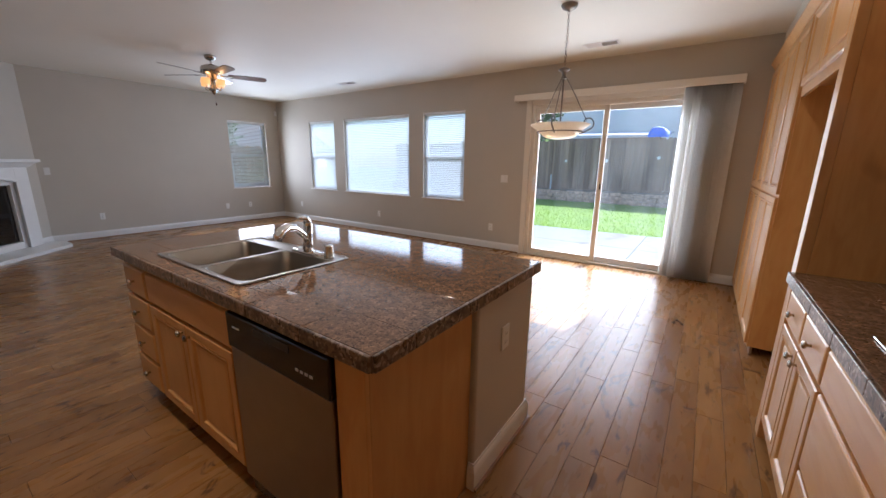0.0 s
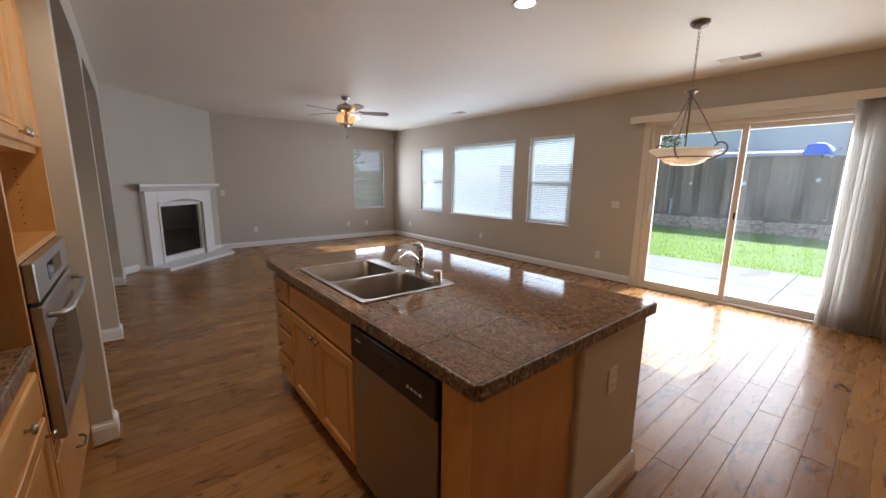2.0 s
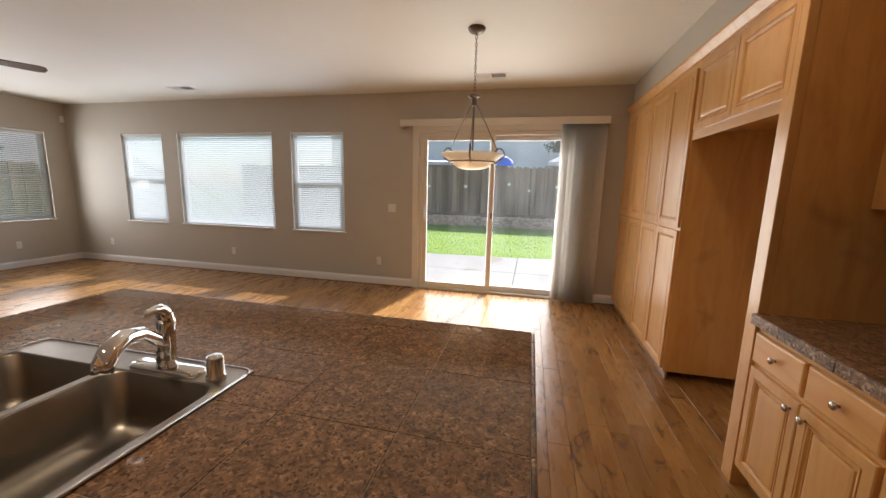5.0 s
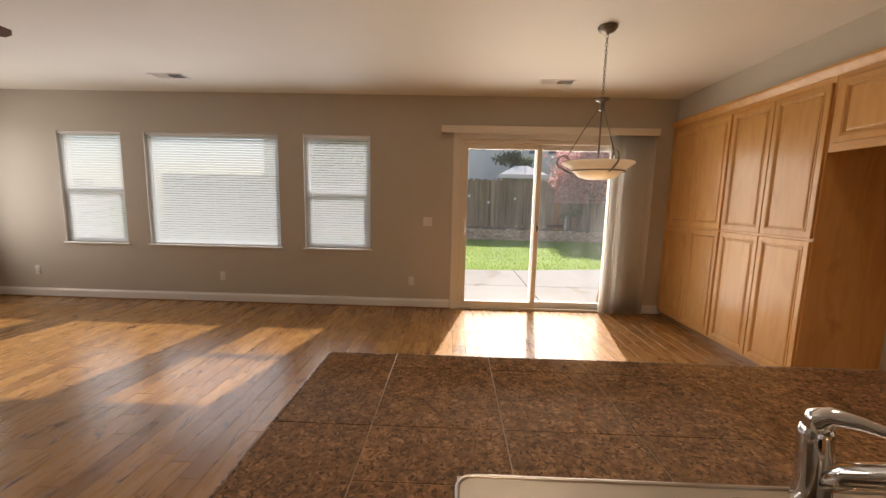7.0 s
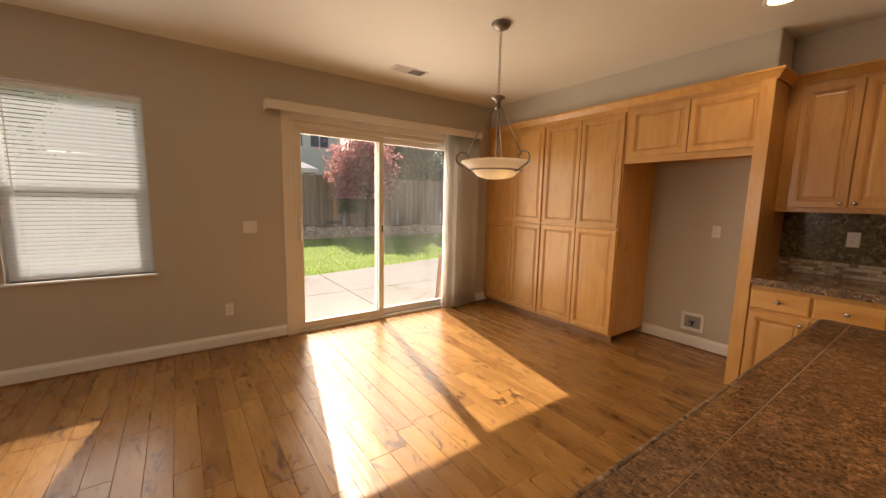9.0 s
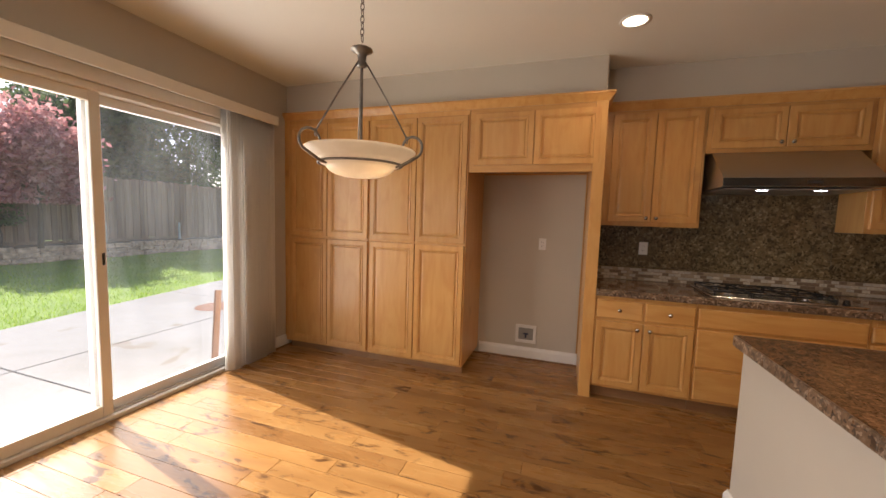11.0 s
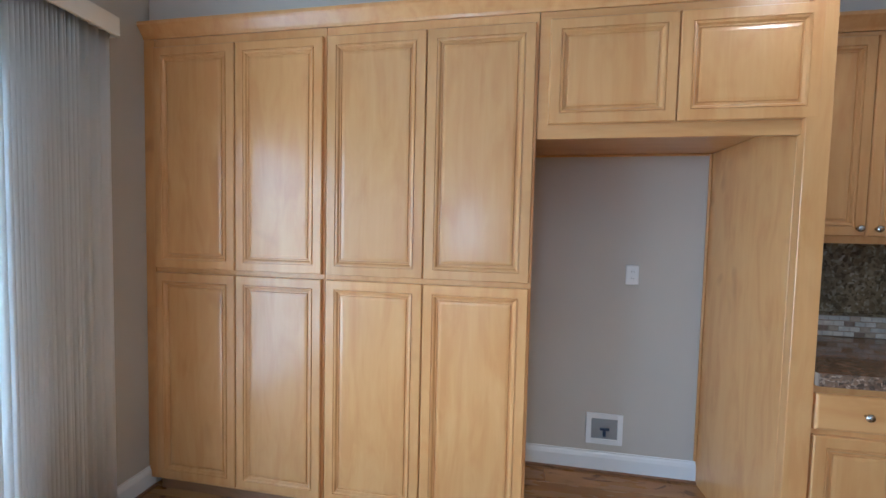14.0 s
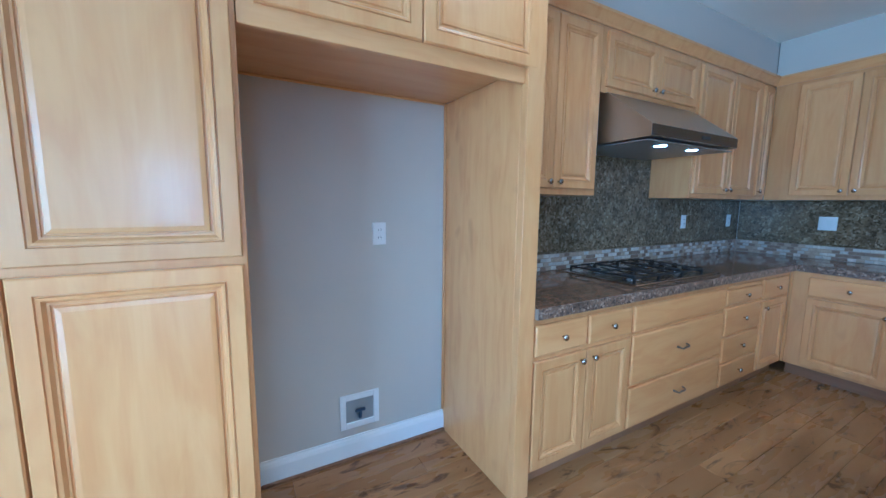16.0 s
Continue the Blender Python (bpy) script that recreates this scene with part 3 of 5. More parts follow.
def crown(name, path, z, label):
    """A stepped cove moulding along the tops of cabinets, out to the left of the way."""
    prof = [(0, 0), (0.006, 0), (0.010, 0.012), (0.016, 0.020), (0.034, 0.048), (0.042, 0.056), (0.042, 0.072), (0, 0.072)]
    pts = [Vector((*p, 0)) for p in path]
    loops = []
    for i, p in enumerate(pts):
        d0 = (p - pts[i - 1]).normalized() if i else (pts[1] - p).normalized()
        d1 = (pts[i + 1] - p).normalized() if i < len(pts) - 1 else d0
        n0, n1 = Vector((-d0.y, d0.x, 0)), Vector((-d1.y, d1.x, 0))
        n = (n0 + n1).normalized()
        n = n / max(0.3, n.dot(n0))
        loops.append([p + n * a + Vector((0, 0, z + b)) for a, b in prof])
    return structure(name, rings(loops), MAPLE_LIE, label, "moulding")


F = FACE + 0.020                                          # face frames of the east run
BASE_G, UP_G, PAN_G = "kitchen base cabinets", "kitchen wall cabinets", "tall pantry cabinets"

# tall pantry: two units of two doors over two
for y0, y1 in ((5.60, 4.6455), (4.6455, 3.665)):
    w = y0 - y1
    c = thing("pantry_cabinet", pose(F, y0, 0, 0, 0, -90), "tall honey maple pantry cabinet with four raised-panel doors", "cabinet", PAN_G)
    part("body", bx(0.0008, 0, 0.065, w - 0.0008, EX - F - 0.002, 2.385, 0.0015), MAPLE, c)
    part("toe_board", bx(0.001, 0.02, 0.0, w - 0.001, 0.035, 0.065), TOE, c)
    for k in range(2):
        dw = (w - 0.03) / 2
        x = 0.011 + k * (dw + 0.006)
        front(c, x, 0.085, dw, 1.188 - 0.085)
        front(c, x, 1.212, dw, 2.338 - 1.212)
part("filler", bx(0.001, 0, 0.065, 0.058, 0.02, 2.385), MAPLE, thing("filler_strip", pose(F, NY, 0, 0, 0, -90), "narrow maple filler strip beside the pantry cabinet", "filler"))

# refrigerator surround
alc = thing("refrigerator_surround", pose(F, 3.664, 0, 0, 0, -90), "maple surround of an empty refrigerator bay with cabinet above", "cabinet")
AW = 3.664 - 2.56
part("side_panel", bx(AW - 0.09, -0.018, 0.0, AW, 0.022, 2.385, 0.002), MAPLE, alc)
part("side_panel", bx(AW - 0.022, 0.0225, 0.0, AW - 0.001, EX - F - 0.002, 2.385, 0.001), MAPLE_END, alc)
part("side_panel", bx(AW - 0.09, 0.0225, 0.0, AW - 0.07, EX - F - 0.002, 1.9045, 0.001), MAPLE_END, alc)
part("body", bx(0.001, 0.0205, 1.905, AW - 0.091, EX - F - 0.002, 2.385, 0.0015), MAPLE_LIE, alc)
part("face_frame", bx(0.001, -0.0002, 1.845, AW - 0.091, 0.0200, 2.385, 0.0015), MAPLE_LIE, alc)
part("corner_bead", bx(AW - 0.104, EX - F - 0.018, 0.13, AW - 0.0905, EX - F - 0.003, 1.904, 0.004), MAPLE, alc)
part("corner_bead", bx(0.004, EX - F - 0.012, 1.893, AW - 0.105, EX - F - 0.003, 1.9045, 0.003), MAPLE_LIE, alc)
front(alc, 0.045, 1.905, 0.505, 2.345 - 1.905)
front(alc, 0.556, 1.905, 0.505, 2.345 - 1.905)

# base run on the east wall
def base(y0, y1, label):
    return carcass("base_cabinet", pose(F, y0, 0, 0, 0, -90), y0 - y1, EX - F - 0.002, 0.1, 0.858, label, "cabinet", BASE_G)


a = base(2.559, 1.851, "maple base cabinet with two drawers over two doors")
for k in range(2):
    front(a, 0.012 + k * 0.352, 0.68, 0.335, 0.145, 0, (0.1675, 0.0725), False)
    front(a, 0.012 + k * 0.348, 0.12, 0.340, 0.535, 0, (0.30 if k == 0 else 0.04, 0.49))
b = base(1.85, 0.855, "maple cooktop base cabinet with two wide drawers")
front(b, 0.012, 0.68, 0.972, 0.142, 0, None, False)
front(b, 0.012, 0.375, 0.972, 0.285, 0, None, False, True)
front(b, 0.012, 0.12, 0.972, 0.235, 0, None, False, True)
c = base(0.854, 0.31, "maple base cabinet with four small drawers")
part("cutting_board", bx(0.03, -0.012, 0.812, 0.51, 0.02, 0.828, 0.002), MAPLE_LIE, c)
for z, h in ((0.70, 0.10), (0.49, 0.19), (0.30, 0.17), (0.12, 0.16)):
    front(c, 0.012, z, 0.515, h, 0, (0.2575, h / 2), False)
d = base(0.309, -0.184, "maple corner base cabinet with one drawer and one door")
front(d, 0.012, 0.68, 0.425, 0.145, 0, (0.21, 0.072), False)
front(d, 0.012, 0.12, 0.425, 0.54, 0, (0.04, 0.49))

# base run on the south wall
SF = SFACE - 0.020
cf = thing("corner_filler", pose(0.556, SF, 0), "narrow maple filler in the corner of the base cabinets", "filler")
part("filler", bx(0.0, -0.5, 0.10, 0.0182, 0.0, 0.858, 0.0015), MAPLE, cf)
for x0, x1, two in ((0.555, -0.02, False), (-0.021, -0.52, False), (-0.521, -1.02, False), (-1.021, -1.575, False)):
    w = x0 - x1
    s = carcass("base_cabinet", pose(x0, SF, 0, 0, 0, 180), w, SF - SY - 0.002, 0.1, 0.858, "maple base cabinet with one drawer over a raised-panel door", "cabinet", BASE_G)
    inset = 0.10 if x0 > 0.5 else 0.014
    front(s, inset, 0.68, w - inset - 0.014, 0.145, 0, ((w - inset - 0.014) / 2, 0.0725), False)
    front(s, inset, 0.12, w - inset - 0.014, 0.54, 0, (w - inset - 0.06, 0.49))

# wall cabinets
U = UP + 0.020


def upper(name, m, w, depth, z0, z1, doors, label, knob_out=True):
    u = thing(name, m, label, "cabinet", UP_G)
    part("body", bx(0.0008, 0, z0, w - 0.0008, depth, z1, 0.0015), MAPLE, u)
    n = len(doors)
    for k, (x, dw) in enumerate(doors):
        kx = dw - 0.035 if (k % 2 == 0 and n > 1) else 0.035
        front(u, x, z0 + 0.035, dw, 2.36 - z0 - 0.035, 0, (kx, 0.035))
    return u


WCD = "maple wall cabinet with raised-panel doors"
upper("wall_cabinet", pose(U, 2.559, 0, 0, 0, -90), 0.765, EX - U - 0.002, 1.42, 2.385, [(0.075, 0.328), (0.408, 0.335)], WCD)
upper("wall_cabinet", pose(U, 1.793, 0, 0, 0, -90), 1.025, EX - U - 0.002, 2.02, 2.385, [(0.035, 0.475), (0.515, 0.475)], "short maple wall cabinet above the range hood")
upper("wall_cabinet", pose(U, 0.767, 0, 0, 0, -90), 0.99, EX - U - 0.002, 1.42, 2.385, [(0.025, 0.465), (0.495, 0.44)], WCD)
upper("wall_cabinet", pose(U, -0.224, 0, 0, 0, -90), 0.21, EX - U - 0.002, 1.42, 2.385, [(0.012, 0.165)], "narrow maple corner wall cabinet")
SU = -0.445
for x0, x1 in ((U - 0.002, 0.0), (-0.001, -0.79), (-0.791, -1.577)):
    w = x0 - x1
    lead = 0.17 if x0 > 0.5 else 0.02
    dw = (w - lead - 0.03) / 2
    upper("wall_cabinet", pose(x0, SU, 0, 0, 0, 180), w, SU - SY - 0.002, 1.42, 2.385, [(lead, dw), (lead + dw + 0.006, dw)], WCD)

crown("crown_pantry", [(F, 5.655), (F, 2.555), (U + 0.0, 2.555)][::-1], 2.385, "stepped maple crown moulding on the pantry cabinets")
crown("crown_kitchen", [(-1.578, SU), (U - 0.001, SU), (U - 0.001, 2.554)], 2.385, "stepped maple crown moulding on the wall cabinets")

# oven cabinet
oc = thing("oven_cabinet", pose(-1.580, SF, 0, 0, 0, 180), "tall maple oven cabinet with open shelf and two upper doors", "cabinet")
OW = 0.868
part("side_panel", bx(0.0, -0.018, 0.0, 0.02, SF - SY - 0.002, 2.45, 0.001), MAPLE_END, oc)
part("side_panel", bx(OW - 0.02, -0.018, 0.0, OW, SF - SY - 0.002, 2.45, 0.001), MAPLE_END, oc)
part("upper_box", bx(0.021, 0, 1.56, OW - 0.021, SF - SY - 0.002, 2.45, 0.001), MAPLE, oc)
part("shelf", bx(0.021, -0.015, 1.175, OW - 0.021, SF - SY - 0.002, 1.20, 0.001), MAPLE_LIE, oc)
part("back_panel", bx(0.021, SF - SY - 0.02, 1.201, OW - 0.021, SF - SY - 0.004, 1.559), MAPLE_END, oc)
part("lower_box", bx(0.021, 0, 0.10, OW - 0.021, SF - SY - 0.002, 0.49, 0.001), MAPLE, oc)
part("oven_bay", bx(0.021, 0.03, 0.491, OW - 0.021, SF - SY - 0.002, 1.174), MAPLE_END, oc)
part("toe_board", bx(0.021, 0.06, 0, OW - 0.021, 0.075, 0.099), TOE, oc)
for k in range(2):
    dw = (OW - 0.06) / 2
    front(oc, 0.027 + k * (dw + 0.006), 1.59, dw, 2.36 - 1.59, 0, (dw - 0.035 if k == 0 else 0.035, 0.035))
front(oc, 0.025, 0.125, OW - 0.05, 0.33, 0, None, False, True)
pin = finish(lathe([(0.0035, 0), (0.0035, 0.002)], 6, axis="x"))
pin.materials.append(SLOT)
for sx in (0.0201, OW - 0.0225):
    for dy in (0.08, 0.40):
        for k in range(8):
            share("shelf_pin_hole", pin, oc, pose(sx, dy, 1.24 + k * 0.036))

ov = thing("wall_oven", pose(-1.580, SF, 0.50, 0, 0, 180), "stainless steel built-in wall oven with dark glass door", "oven")
part("oven_body", bx(0.055, -0.012, 0.0, OW - 0.055, 0.028, 0.672, 0.002), BLACK, ov)
cp = part("control_panel", bx(0.055, -0.045, 0.535, OW - 0.055, -0.0125, 0.672, 0.004), STEEL, ov)
part("display", bx(0.27, -0.047, 0.57, OW - 0.27, -0.0455, 0.635, 0.0005), DARK_GLASS, cp, "dark glass display")
od = part("oven_door", bx(0.058, -0.05, 0.02, OW - 0.058, -0.0125, 0.522, 0.005), STEEL, ov)
part("door_glass", bx(0.12, -0.053, 0.12, OW - 0.12, -0.0505, 0.42, 0.001), DARK_GLASS, od, "dark oven glass")
part("handle", tube([(0.10, -0.052, 0.478), (0.10, -0.085, 0.478), (0.16, -0.102, 0.478), (OW / 2, -0.108, 0.478), (OW - 0.16, -0.102, 0.478), (OW - 0.10, -0.085, 0.478), (OW - 0.10, -0.052, 0.478)], 0.011, 10), STEEL, od, "curved steel bar handle", True)

# ---- worktops and splashback ----
TOP, THICK = 0.912, 0.050


def worktop(name, rect, cut, lines_x, lines_y, edges, label, m=None):
    """Stone tiles with fine joints over a bed, cut round one rectangle, with thick edge tiles on the named sides."""
    x0, y0, x1, y1 = rect
    w = thing(name, m or pose(0, 0, 0), label, "worktop")
    bed = bmesh.new()
    xs = [x0, x1] + ([cut[0], cut[2]] if cut else [])
    ys = [y0, y1] + ([cut[1], cut[3]] if cut else [])
    slab = pierced(xs, ys, [(cut[0], cut[2], cut[1], cut[3])] if cut else [], 0, 1)
    bmesh.ops.transform(slab, matrix=Matrix(((1, 0, 0, 0), (0, 0, 1, 0), (0, TOP - 0.0016 - 0.860, 0, 0.860), (0, 0, 0, 1))), verts=slab.verts)
    part("bed", slab, GROUT, w)
    e = 0.03
    in0 = (x0 + (e if "w" in edges else 0), y0 + (e if "s" in edges else 0), x1 - (e if "e" in edges else 0), y1 - (e if "n" in edges else 0))
    gx = [x0] + [v for v in lines_x if x0 + 0.05 < v < x1 - 0.05] + [x1]
    gy = [y0] + [v for v in lines_y if y0 + 0.05 < v < y1 - 0.05] + [y1]
    j = 0.0014
    for xa, xb in zip(gx, gx[1:]):
        for ya, yb in zip(gy, gy[1:]):
            cells = [(xa, ya, xb, yb)]
            if cut and xa < cut[2] and xb > cut[0] and ya < cut[3] and yb > cut[1]:
                cx0, cy0, cx1, cy1 = max(xa, cut[0]), max(ya, cut[1]), min(xb, cut[2]), min(yb, cut[3])
                cells = [(xa, ya, xb, cy0), (xa, cy1, xb, yb), (xa, cy0, cx0, cy1), (cx1, cy0, xb, cy1)]
            for q in cells:
                if q[2] - q[0] > 0.006 and q[3] - q[1] > 0.006:
                    part("tile", bx(q[0] + j, q[1] + j, TOP - 0.0036, q[2] - j, q[3] - j, TOP + random.uniform(0, 0.0004), 0.0007), GRANITE, w)
    z0 = TOP - THICK
    for side in edges:
        g = gx if side in "ns" else gy
        for p, q in zip(g, g[1:]):
            if side == "s":
                r = (p + 0.0006, y0 - 0.012, q - 0.0006, y0)
            elif side == "n":
                r = (p + 0.0006, y1, q - 0.0006, y1 + 0.012)
            elif side == "w":
                r = (x0 - 0.012, p + 0.0006, x0, q - 0.0006)
            else:
                r = (x1, p + 0.0006, x1 + 0.012, q - 0.0006)
            part("edge_tile", bx(r[0], r[1], z0, r[2], r[3], TOP + 0.0006, 0.004, 2), GRANITE_EDGE, w)
    return w


STEP = 0.3065
grid_x = [-0.79 - STEP * k for k in range(8)]
grid_y = [0.98 + STEP * k for k in range(5)]
SINK = (-2.108, 0.900, -1.312, 1.420)
worktop("island_worktop", (-2.548, 0.812, -0.492, 1.992), SINK, sorted(grid_x), grid_y, "nsew", "polished brown granite tile worktop on the island")
worktop("kitchen_worktop", (FACE - 0.013, SFACE - 0.012, EX - 0.003, 2.558), None, [FACE + 0.26, FACE + 0.57], [-0.10 + STEP * k for k in range(10)], "w", "polished brown granite tile worktop beside the cooktop")
worktop("kitchen_worktop", (-1.577, SY + 0.003, EX - 0.003, SFACE - 0.0135), None, [-1.27 + STEP * k for k in range(9)], [-0.48], "n", "polished brown granite tile worktop on the south run")

sp = thing("splashback", pose(0, 0, 0), "brown granite splashback with a pale mosaic border strip", "splashback")
ysp = [SY + 0.016, -0.40, -0.01, 0.38, 0.767, 1.28, 1.793, 2.17, 2.558]
for ya, yb in zip(ysp, ysp[1:]):
    part("stone_slab", bx(EX - 0.014, ya + 0.0006, 1.046, EX - 0.002, yb - 0.0006, 2.02 if 0.76 < (ya + yb) / 2 < 1.8 else 1.418, 0.0006), STONE_SPLASH, sp)
xsp = [-1.577 + 0.46 * k for k in range(6)] + [EX - 0.016]
for xa, xb in zip(xsp, xsp[1:]):
    part("stone_slab", bx(xa + 0.0006, SY + 0.002, 1.046, xb - 0.0006, SY + 0.014, 1.418, 0.0006), STONE_SPLASH, sp)
part("border_moulding", merge(bx(EX - 0.022, SY + 0.024, 1.030, EX - 0.002, 2.558, 1.0455, 0.004), bx(-1.577, SY + 0.002, 1.030, EX - 0.023, SY + 0.022, 1.0455, 0.004)), STONE_SPLASH, sp)
part("mosaic_bed", merge(bx(EX - 0.010, SY + 0.011, TOP + 0.0015, EX - 0.002, 2.558, 1.0295), bx(-1.577, SY + 0.002, TOP + 0.0015, EX - 0.011, SY + 0.010, 1.0295)), GROUT, sp)
mos_mats = [plain("mosaic_cream", (0.54, 0.48, 0.39), 0.3, var=0.2, scale=40), plain("mosaic_tan", (0.40, 0.32, 0.23), 0.25, var=0.2, scale=40), plain("mosaic_glass", (0.48, 0.44, 0.38), 0.12, var=0.15, scale=40), plain("mosaic_brown", (0.22, 0.16, 0.115), 0.2, var=0.2, scale=40)]
mos_me = []
for mm in mos_mats:
    me = finish(bx(-0.0045, -0.0235, -0.0115, 0.0, 0.0235, 0.0115, 0.0012))
    me.materials.append(mm)
    mos_me.append(me)
for row in range(4):
    z = TOP + 0.016 + row * 0.0285
    k = 0
    y = 2.53 - (0.025 if row % 2 else 0)
    while y > SY + 0.05:
        share("mosaic_tile", random.choice(mos_me), sp, pose(EX - 0.0101, y, z))
        y -= 0.0495
rest = [bmesh.new() for _ in mos_mats]
for row in range(4):
    z = TOP + 0.016 + row * 0.0285
    x = EX - 0.05 - (0.025 if row % 2 else 0)
    while x > -1.55:
        bx(x - 0.0235, SY + 0.010, z - 0.0115, x + 0.0235, SY + 0.0145, z + 0.0115, into=random.choice(rest))
        x -= 0.0495
for strip, mm in zip(rest, mos_mats):
    tagged(part("mosaic_strip", strip, mm, sp), kind="stuff")

# ---- cooktop and hood ----
HOB_STEEL = plain("polished_steel", (0.62, 0.61, 0.60), 0.20, 1.0, 0.04, 12)
ck = thing("gas_cooktop", pose(0.880, 1.30, TOP + 0.0012), "stainless steel gas cooktop with black cast-iron grates", "cooktop")
part("tray", bx(-0.265, -0.455, 0, 0.265, 0.455, 0.008, 0.004, 2), HOB_STEEL, ck)
part("tray_well", rings([rounded(-0.225, -0.30, 0.225, 0.425, 0.03, 0.0082), rounded(-0.235, -0.31, 0.235, 0.435, 0.035, 0.0105), rounded(-0.242, -0.317, 0.242, 0.442, 0.04, 0.0082)], False, False), HOB_STEEL, ck)
for cx, cy, r in ((0.12, 0.31, 0.032), (-0.12, 0.31, 0.042), (0.0, 0.065, 0.055), (0.12, -0.18, 0.042), (-0.12, -0.18, 0.030)):
    bnr = part("burner", lathe([(r + 0.026, 0.0084), (r + 0.020, 0.013), (r + 0.004, 0.015), (r, 0.022)], 20, (cx, cy, 0)), HOB_STEEL, ck)
    part("burner_cap", lathe([(r * 0.95, 0.0222), (r, 0.026), (r * 0.9, 0.030), (0.004, 0.0305)], 20, (cx, cy, 0)), IRON, bnr)
for y0, y1 in ((-0.30, -0.062), (-0.058, 0.186), (0.190, 0.430)):
    g = bmesh.new()
    ym = (y0 + y1) / 2
    for a in ((-0.235, y0, -0.227, y1), (0.227, y0, 0.235, y1), (-0.227, y0, 0.227, y0 + 0.008), (-0.227, y1 - 0.008, 0.227, y1), (-0.004, y0 + 0.008, 0.004, y1 - 0.008)):
        bx(a[0], a[1], 0.034, a[2], a[3], 0.044, 0.0025, into=g)
    for xx in (-0.12, 0.12):
        for a, b_ in (((xx - 0.105, ym), (xx - 0.035, ym)), ((xx + 0.035, ym), (xx + 0.105, ym)), ((xx, y0 + 0.004), (xx, ym - 0.035)), ((xx, ym + 0.035), (xx, y1 - 0.004))):
            tube([(*a, 0.039), ((a[0] + b_[0]) / 2, (a[1] + b_[1]) / 2, 0.043), (*b_, 0.045)], [0.0045, 0.0045, 0.0035], 6, into=g)
    for px in (-0.235, 0.225):
        for py in (y0, y1 - 0.010):
            bx(px, py, 0.0083, px + 0.010, py + 0.010, 0.035, into=g)
    part("grate", g, IRON, ck)
kn = finish(lathe([(0.020, 0), (0.021, 0.006), (0.0165, 0.009), (0.0165, 0.024), (0.014, 0.028), (0.004, 0.029)], 16), True)
kn.materials.append(BLACK)
for k, (kx, ky) in enumerate(((-0.17, -0.385), (-0.085, -0.365), (0.0, -0.385), (0.085, -0.365), (0.17, -0.385))):
    share("control_knob", kn, ck, pose(kx, ky, 0.0085))

hd = thing("range_hood", pose(EX - 0.002, 1.30, 1.72), "stainless steel under-cabinet range hood with lit lamps", "range hood")
HW = 0.455
out = [(0, 0.0), (-0.62, 0.012), (-0.62, 0.078), (-0.335, 0.298), (0, 0.298)]
HOOD_STEEL = plain("hood_brushed_steel", (0.50, 0.49, 0.475), 0.30, 1.0, 0.03, 1.5, bump_amount=0)
part("canopy", rings([[(x, y, z) for x, z in out] for y in (-HW, HW)]), HOOD_STEEL, hd)
part("front_strip", bx(-0.624, -HW, 0.016, -0.6205, HW, 0.074, 0.001), plain("dark_steel", (0.10, 0.095, 0.09), 0.25, 0.9), hd)
part("underside", bx(-0.60, -HW + 0.012, -0.006, -0.02, HW - 0.012, -0.0005), plain("filter_mesh", (0.42, 0.42, 0.42), 0.45, 0.9, fine=500, bump_amount=0.6), hd)
part("switch_panel", bx(-0.6275, -0.12, 0.034, -0.6245, -0.03, 0.054, 0.001), SLOT, hd)
LED = glow("hood_lamp_glow", (0.85, 0.93, 1.0), 8)
for ly in (0.17, -0.17):
    part("lamp", lathe([(0.033, -0.0075), (0.033, -0.0062)], 20, (-0.50, ly, 0)), LED, hd, "round lit white lamp")

# ---- island ----
IF = 0.840                                                # island face frame; fronts reach 0.82
def island_unit(x0, x1, label):
    c = thing("island_cabinet", pose(x0, IF, 0), label, "cabinet", "island cabinets")
    w = x1 - x0
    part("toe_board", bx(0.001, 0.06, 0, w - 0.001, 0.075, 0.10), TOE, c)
    return c, w


c, w = island_unit(-2.475, -2.152, "maple island cabinet with four small drawers")
part("body", bx(0, 0, 0.1, w, 0.56, 0.858, 0.0015), MAPLE, c)
for z, h in ((0.675, 0.15), (0.49, 0.165), (0.305, 0.165), (0.12, 0.165)):
    front(c, 0.014, z, w - 0.028, h, 0, ((w - 0.028) / 2, h / 2), False)
c, w = island_unit(-2.151, -1.277, "maple sink base cabinet with two raised-panel doors")
body = bmesh.new()
for a in ((0, 0, 0.1, w, 0.02, 0.858), (0, 0.0205, 0.1, 0.02, 0.56, 0.858), (w - 0.02, 0.0205, 0.1, w, 0.56, 0.858), (0.021, 0.0205, 0.1, w - 0.021, 0.56, 0.12)):
    bx(*a, 0.0015, into=body)
part("body", body, MAPLE, c)
front(c, 0.012, 0.675, w - 0.024, 0.15, 0, None, False)
dw = (w - 0.03) / 2
front(c, 0.012, 0.12, dw, 0.535, 0, (dw - 0.035, 0.49))
front(c, 0.018 + dw, 0.12, dw, 0.535, 0, (0.035, 0.49))
c, w = island_unit(-0.658, -0.535, "maple end panel of the island beside the dishwasher")
part("end_panel", bx(0.001, 0, 0.0, 0.015, 0.56, 0.858, 0.001), MAPLE, c)
part("end_panel", bx(0.0155, 0, 0.0, w - 0.0, 0.56, 0.858, 0.002), MAPLE, c)
part("stile", bx(0.001, -0.018, 0.1, w + 0.002, -0.0005, 0.858, 0.002), MAPLE, c)

